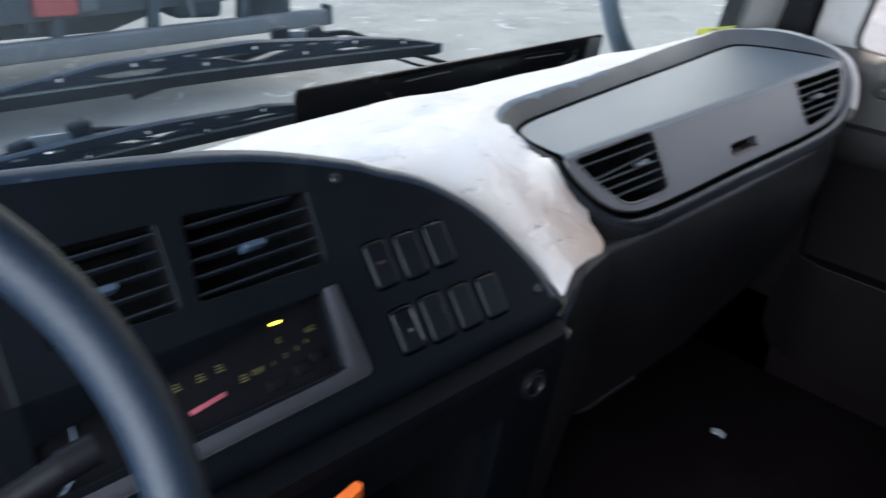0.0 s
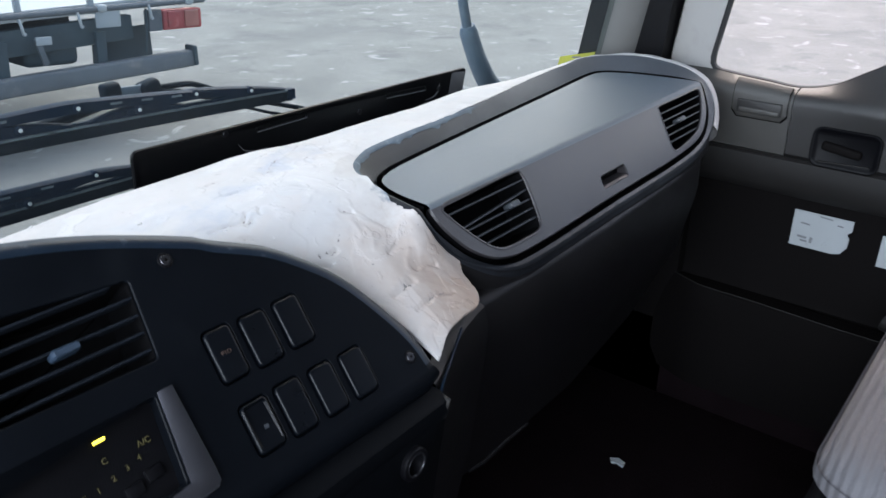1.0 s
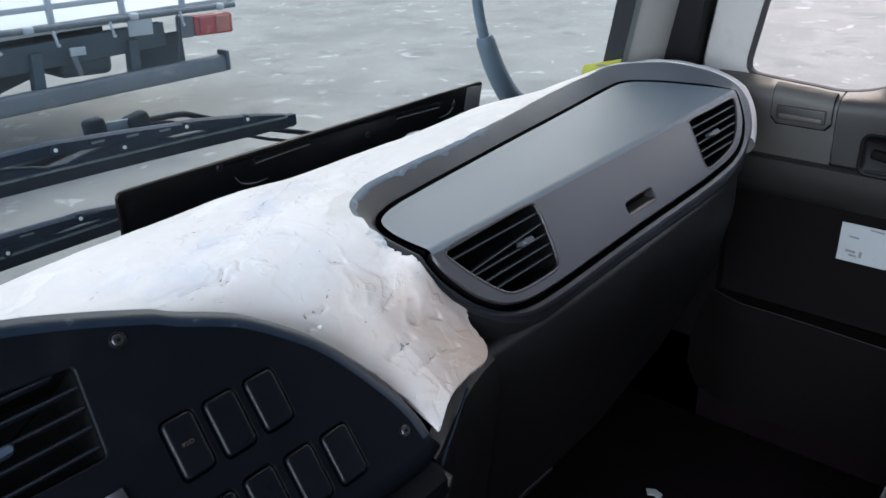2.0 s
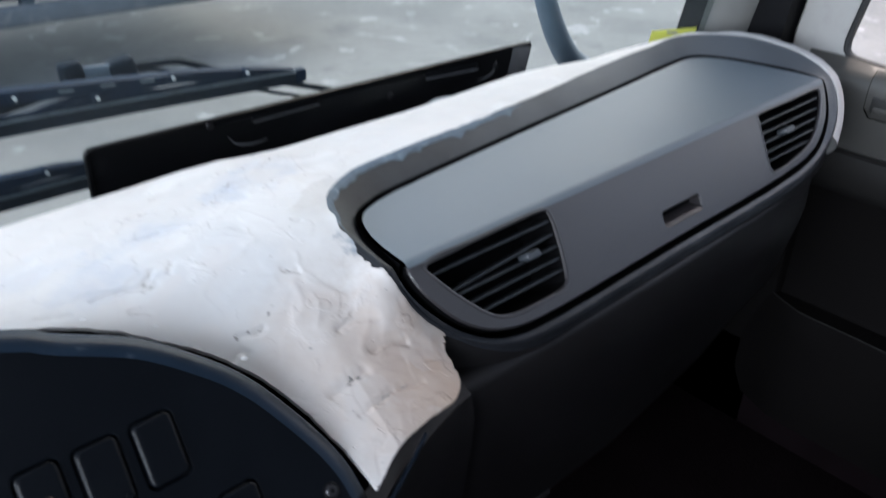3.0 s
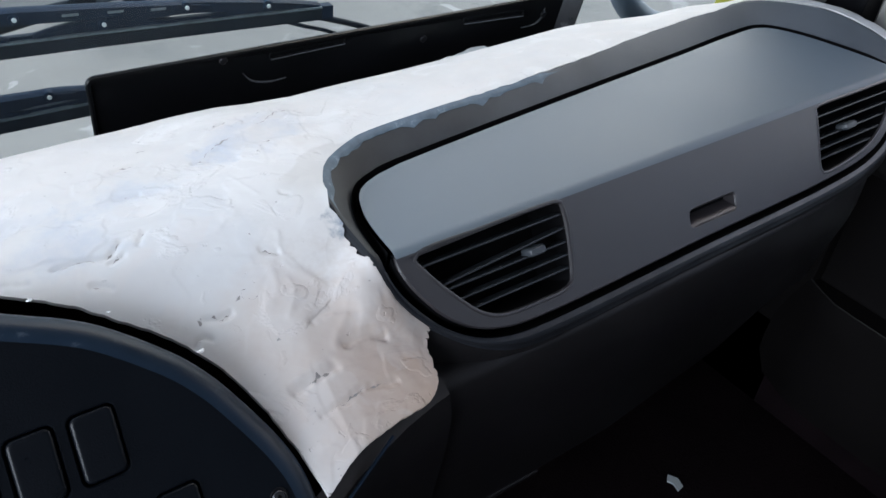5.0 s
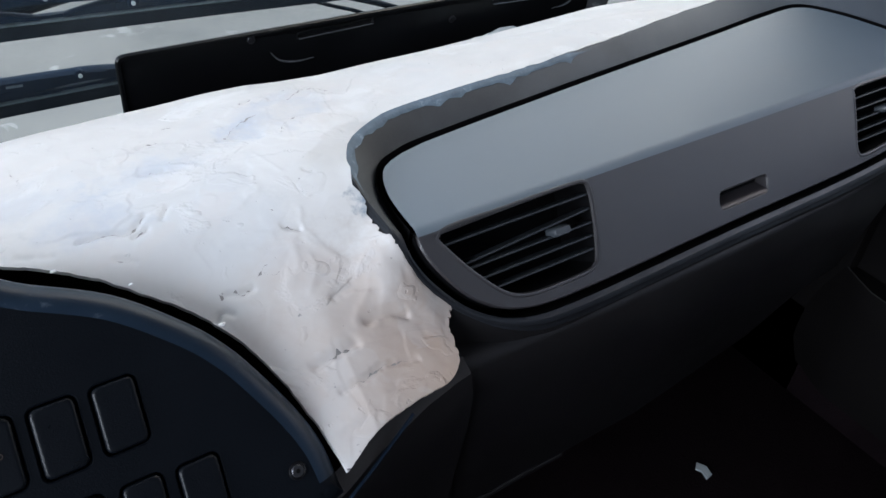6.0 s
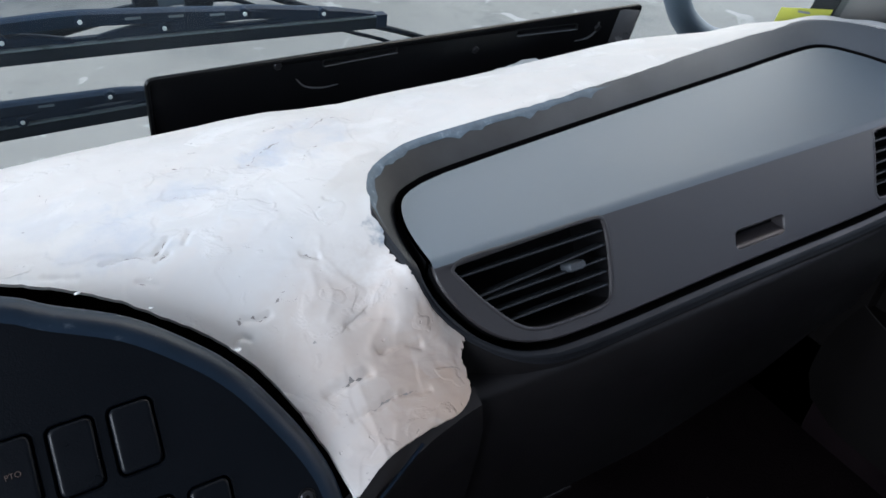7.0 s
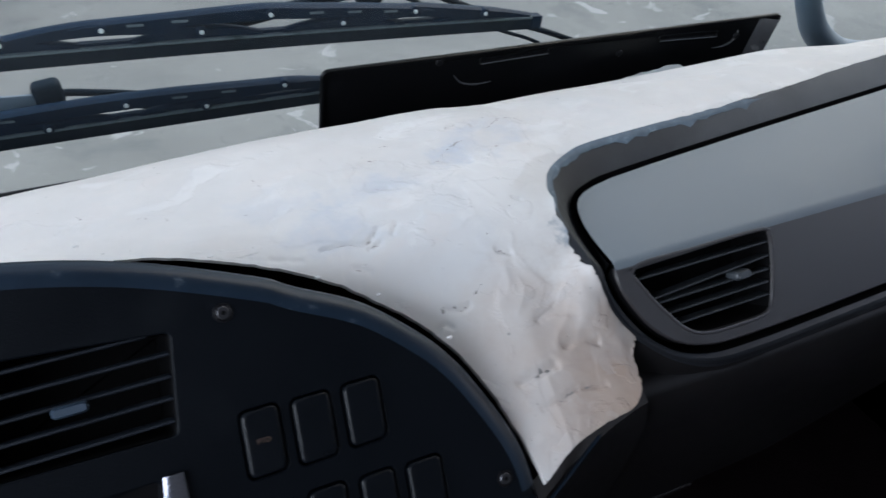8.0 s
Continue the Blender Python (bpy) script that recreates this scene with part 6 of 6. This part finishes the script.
# mirror arm outside the corner of the windscreen
arm = thing("mirror_arm", "curved blue-grey plastic mirror arm outside the glass", "mirror arm")
part("upper_rod", tube(curve([(1.312, 1.01, 2.62), (1.337, 1.005, 2.35), (1.357, 1.0, 2.20), (1.378, 0.998, 2.13)], 20), 0.0095, 14), M_ARM, arm)
part("sleeve", tube(curve([(1.372, 0.999, 2.150), (1.384, 0.998, 2.12), (1.410, 0.995, 2.07), (1.450, 0.992, 2.02), (1.52, 0.99, 1.98), (1.62, 0.99, 1.96)], 30), np.concatenate([[0.013, 0.0175], np.linspace(0.0175, 0.026, 28)]), 18), M_ARM, arm)


# ---- the yard ----
g = bmesh.new()
n = 60
xs = np.concatenate([np.linspace(-900, -40, 12), np.linspace(-35, 45, 60), np.linspace(50, 900, 12)])
ysv = np.concatenate([np.linspace(-900, -20, 12), np.linspace(-18, 50, 60), np.linspace(60, 900, 12)])
loft([[(x, y, 0.02 * noise.noise((x * 0.35, y * 0.35, 0)) if abs(x) < 50 and abs(y) < 50 else 0.0) for x in xs] for y in ysv], closed=False, bm=g)
structure("ground", g, M_GROUND, "stained pale concrete yard", "ground")
# rear of the parked flatbed truck ahead
truck = thing("flatbed_truck", "rear of a parked flatbed truck with white side rails", "truck", at=(0, 0, 0))
TY, S = 7.2, 1.206
tx = lambda x: 0.1 + (x - 0.1) * S
tz = lambda z: 2.42 + (z - 2.42) * S
part("bumper_bar", box((tx(4.29) - tx(-1.0), 0.12, 0.165), pose((tx(4.29) + tx(-1.0)) / 2, TY, tz(1.005), 0, 0.9, 0), 0.03, 3), M_BAR, truck, "grey painted underrun bar")
part("bar_cap", box((0.05, 0.16, 0.20), pose(tx(4.285), TY, tz(0.985)), 0.02), M_CHASSIS, truck)
part("deck", box((tx(4.5) - tx(-1.0), 3.0, 0.09), pose((tx(4.5) + tx(-1.0)) / 2, TY + 1.55, tz(1.46), 0, 0.6, 0), 0.01), M_WHITE, truck, "white deck edge")
part("rail", box((tx(4.4) - tx(-1.0), 0.05, 0.05), pose((tx(4.4) + tx(-1.0)) / 2, TY - 0.02, tz(1.62), 0, 0.8, 0), 0.01), M_WHITE, truck)
for x in (1.5, 2.2, 2.9, 3.44, 3.95, 4.4):
    part("stake", box((0.05, 0.05, 0.32), pose(tx(x), TY - 0.03, tz(1.55)), 0.008), M_WHITE, truck)
for x in (1.9, 3.1):
    part("chassis_rail", box((0.10, 2.8, 0.28), pose(tx(x), TY + 1.5, tz(1.22)), 0.01), M_CHASSIS, truck)
part("cross_member", box((2.9, 0.10, 0.22), pose(tx(2.6), TY + 0.10, tz(1.27)), 0.01), M_CHASSIS, truck)
part("crane_base", box((0.50, 0.5, 0.34), pose(tx(3.15), TY + 0.35, tz(1.20), 0, 4, 0), 0.06, 3), M_CHASSIS, truck)
for x, h in ((2.05, 0.42), (2.75, 0.36), (3.5, 0.30)):
    part("bracket", box((0.10, 0.10, h), pose(tx(x), TY + 0.06, tz(1.15), 0, 5, 0), 0.012), M_CHASSIS, truck)
ub = bmesh.new()
loft([[(x, TY + 0.75, z0), (x, TY + 0.55, z0 + 0.05), (x, TY + 0.55, 1.20), (x, TY + 0.75, 1.24)] for x, z0 in ((-0.8, 0.60), (1.0, 0.58), (2.2, 0.66), (3.1, 0.62), (3.7, 0.78), (4.0, 0.86), (4.22, 0.95))], True, True, True, ub)
part("underbody", ub, M_CHASSIS, truck, "dark grimy underbody")
part("strut", box((0.05, 0.03, 0.24), pose(3.61, TY - 0.04, 0.95, 0, -12, 0), 0.008), M_BAR, truck, "pale slanting strut")
part("drop_rod", tube([(4.66, TY - 0.05, 1.20), (4.645, TY - 0.05, 1.0), (4.61, TY - 0.05, 0.80)], 0.010, 8), M_CHASSIS, truck)
part("rope_rail", tube(curve([(-1.0, TY - 0.10, 1.42), (1.5, TY - 0.10, 1.345), (3.23, TY - 0.10, 1.285), (4.2, TY - 0.10, 1.255), (5.28, TY - 0.10, 1.222)], 24), 0.028, 10), M_BAR, truck, "grey rope rail under the deck")
for x, z in ((3.23, 1.285), (4.18, 1.262), (5.10, 1.228)):
    part("rail_clamp", box((0.09, 0.07, 0.07), pose(x, TY - 0.11, z, 0, 3, 0), 0.025, 3), M_WHITE, truck)
for x, z in ((2.95, 1.20), (3.433, 1.186), (3.947, 1.183), (4.651, 1.174)):
    part("hook", tube(curve([(x - 0.008, TY - 0.13, z + 0.07), (x, TY - 0.14, z), (x + 0.012, TY - 0.13, z - 0.06), (x + 0.03, TY - 0.12, z - 0.05)], 12), 0.013, 8), M_WHITE, truck, "pale rope hook")
lampb = part("tail_lamp", box((0.44, 0.10, 0.19), pose(5.045, TY - 0.02, 1.062, 0, 3, 0), 0.02, 3), M_RED, truck, "dull red tail lamp")
part("lens", box((0.16, 0.02, 0.15), pose(5.14, TY - 0.075, 1.060, 0, 3, 0), 0.008), M_LENS, lampb, "paler red lens")
part("lens", box((0.16, 0.02, 0.15), pose(4.95, TY - 0.075, 1.070, 0, 3, 0), 0.008), M_RED, lampb)
part("reversing_lens", box((0.15, 0.09, 0.20), pose(4.745, TY - 0.02, 1.080, 0, 3, 0), 0.015), M_BAR, lampb, "grey lens")
lampb = part("tail_lamp", box((0.34, 0.10, 0.19), pose(tx(2.04), TY - 0.02, tz(1.298), 0, 3, 0), 0.02, 3), M_RED, truck, "dull red tail lamp")
part("reversing_lens", box((0.15, 0.09, 0.19), pose(tx(2.18) + 0.09, TY - 0.02, tz(1.31)), 0.015), M_BAR, lampb)
part("number_panel", box((0.24, 0.02, 0.16), pose(4.237, TY - 0.10, 1.167, 0, 3, 0), 0.006), M_WHITE, truck, "pale square plate under the deck")
part("small_plate", box((0.14, 0.02, 0.07), pose(3.64, TY - 0.05, 1.041, 0, 3, 0), 0.006), M_WHITE, truck)
part("mud_flap", box((0.55, 0.02, 0.45), pose(tx(3.85), TY + 0.30, tz(1.05)), 0.01), M_CHASSIS, truck)
for x in (-0.2, 1.2):
    wb = bmesh.new()
    loft([[(tx(x) + dx, TY + 2.4 + r * math.cos(w), 0.5 + r * math.sin(w)) for w in np.linspace(0, 2 * math.pi, 36, endpoint=False)] for dx, r in ((-0.14, 0.30), (-0.15, 0.46), (-0.12, 0.50), (0.12, 0.50), (0.15, 0.46), (0.14, 0.30))], True, True, True, wb)
    wh = part("wheel", wb, M_RUBBER, truck)
    part("hub", disc((tx(x) - 0.145, TY + 2.4, 0.5), (0, 0, 1), (0, 1, 0), 0.22, 0.1, 24), M_CHASSIS, wh)
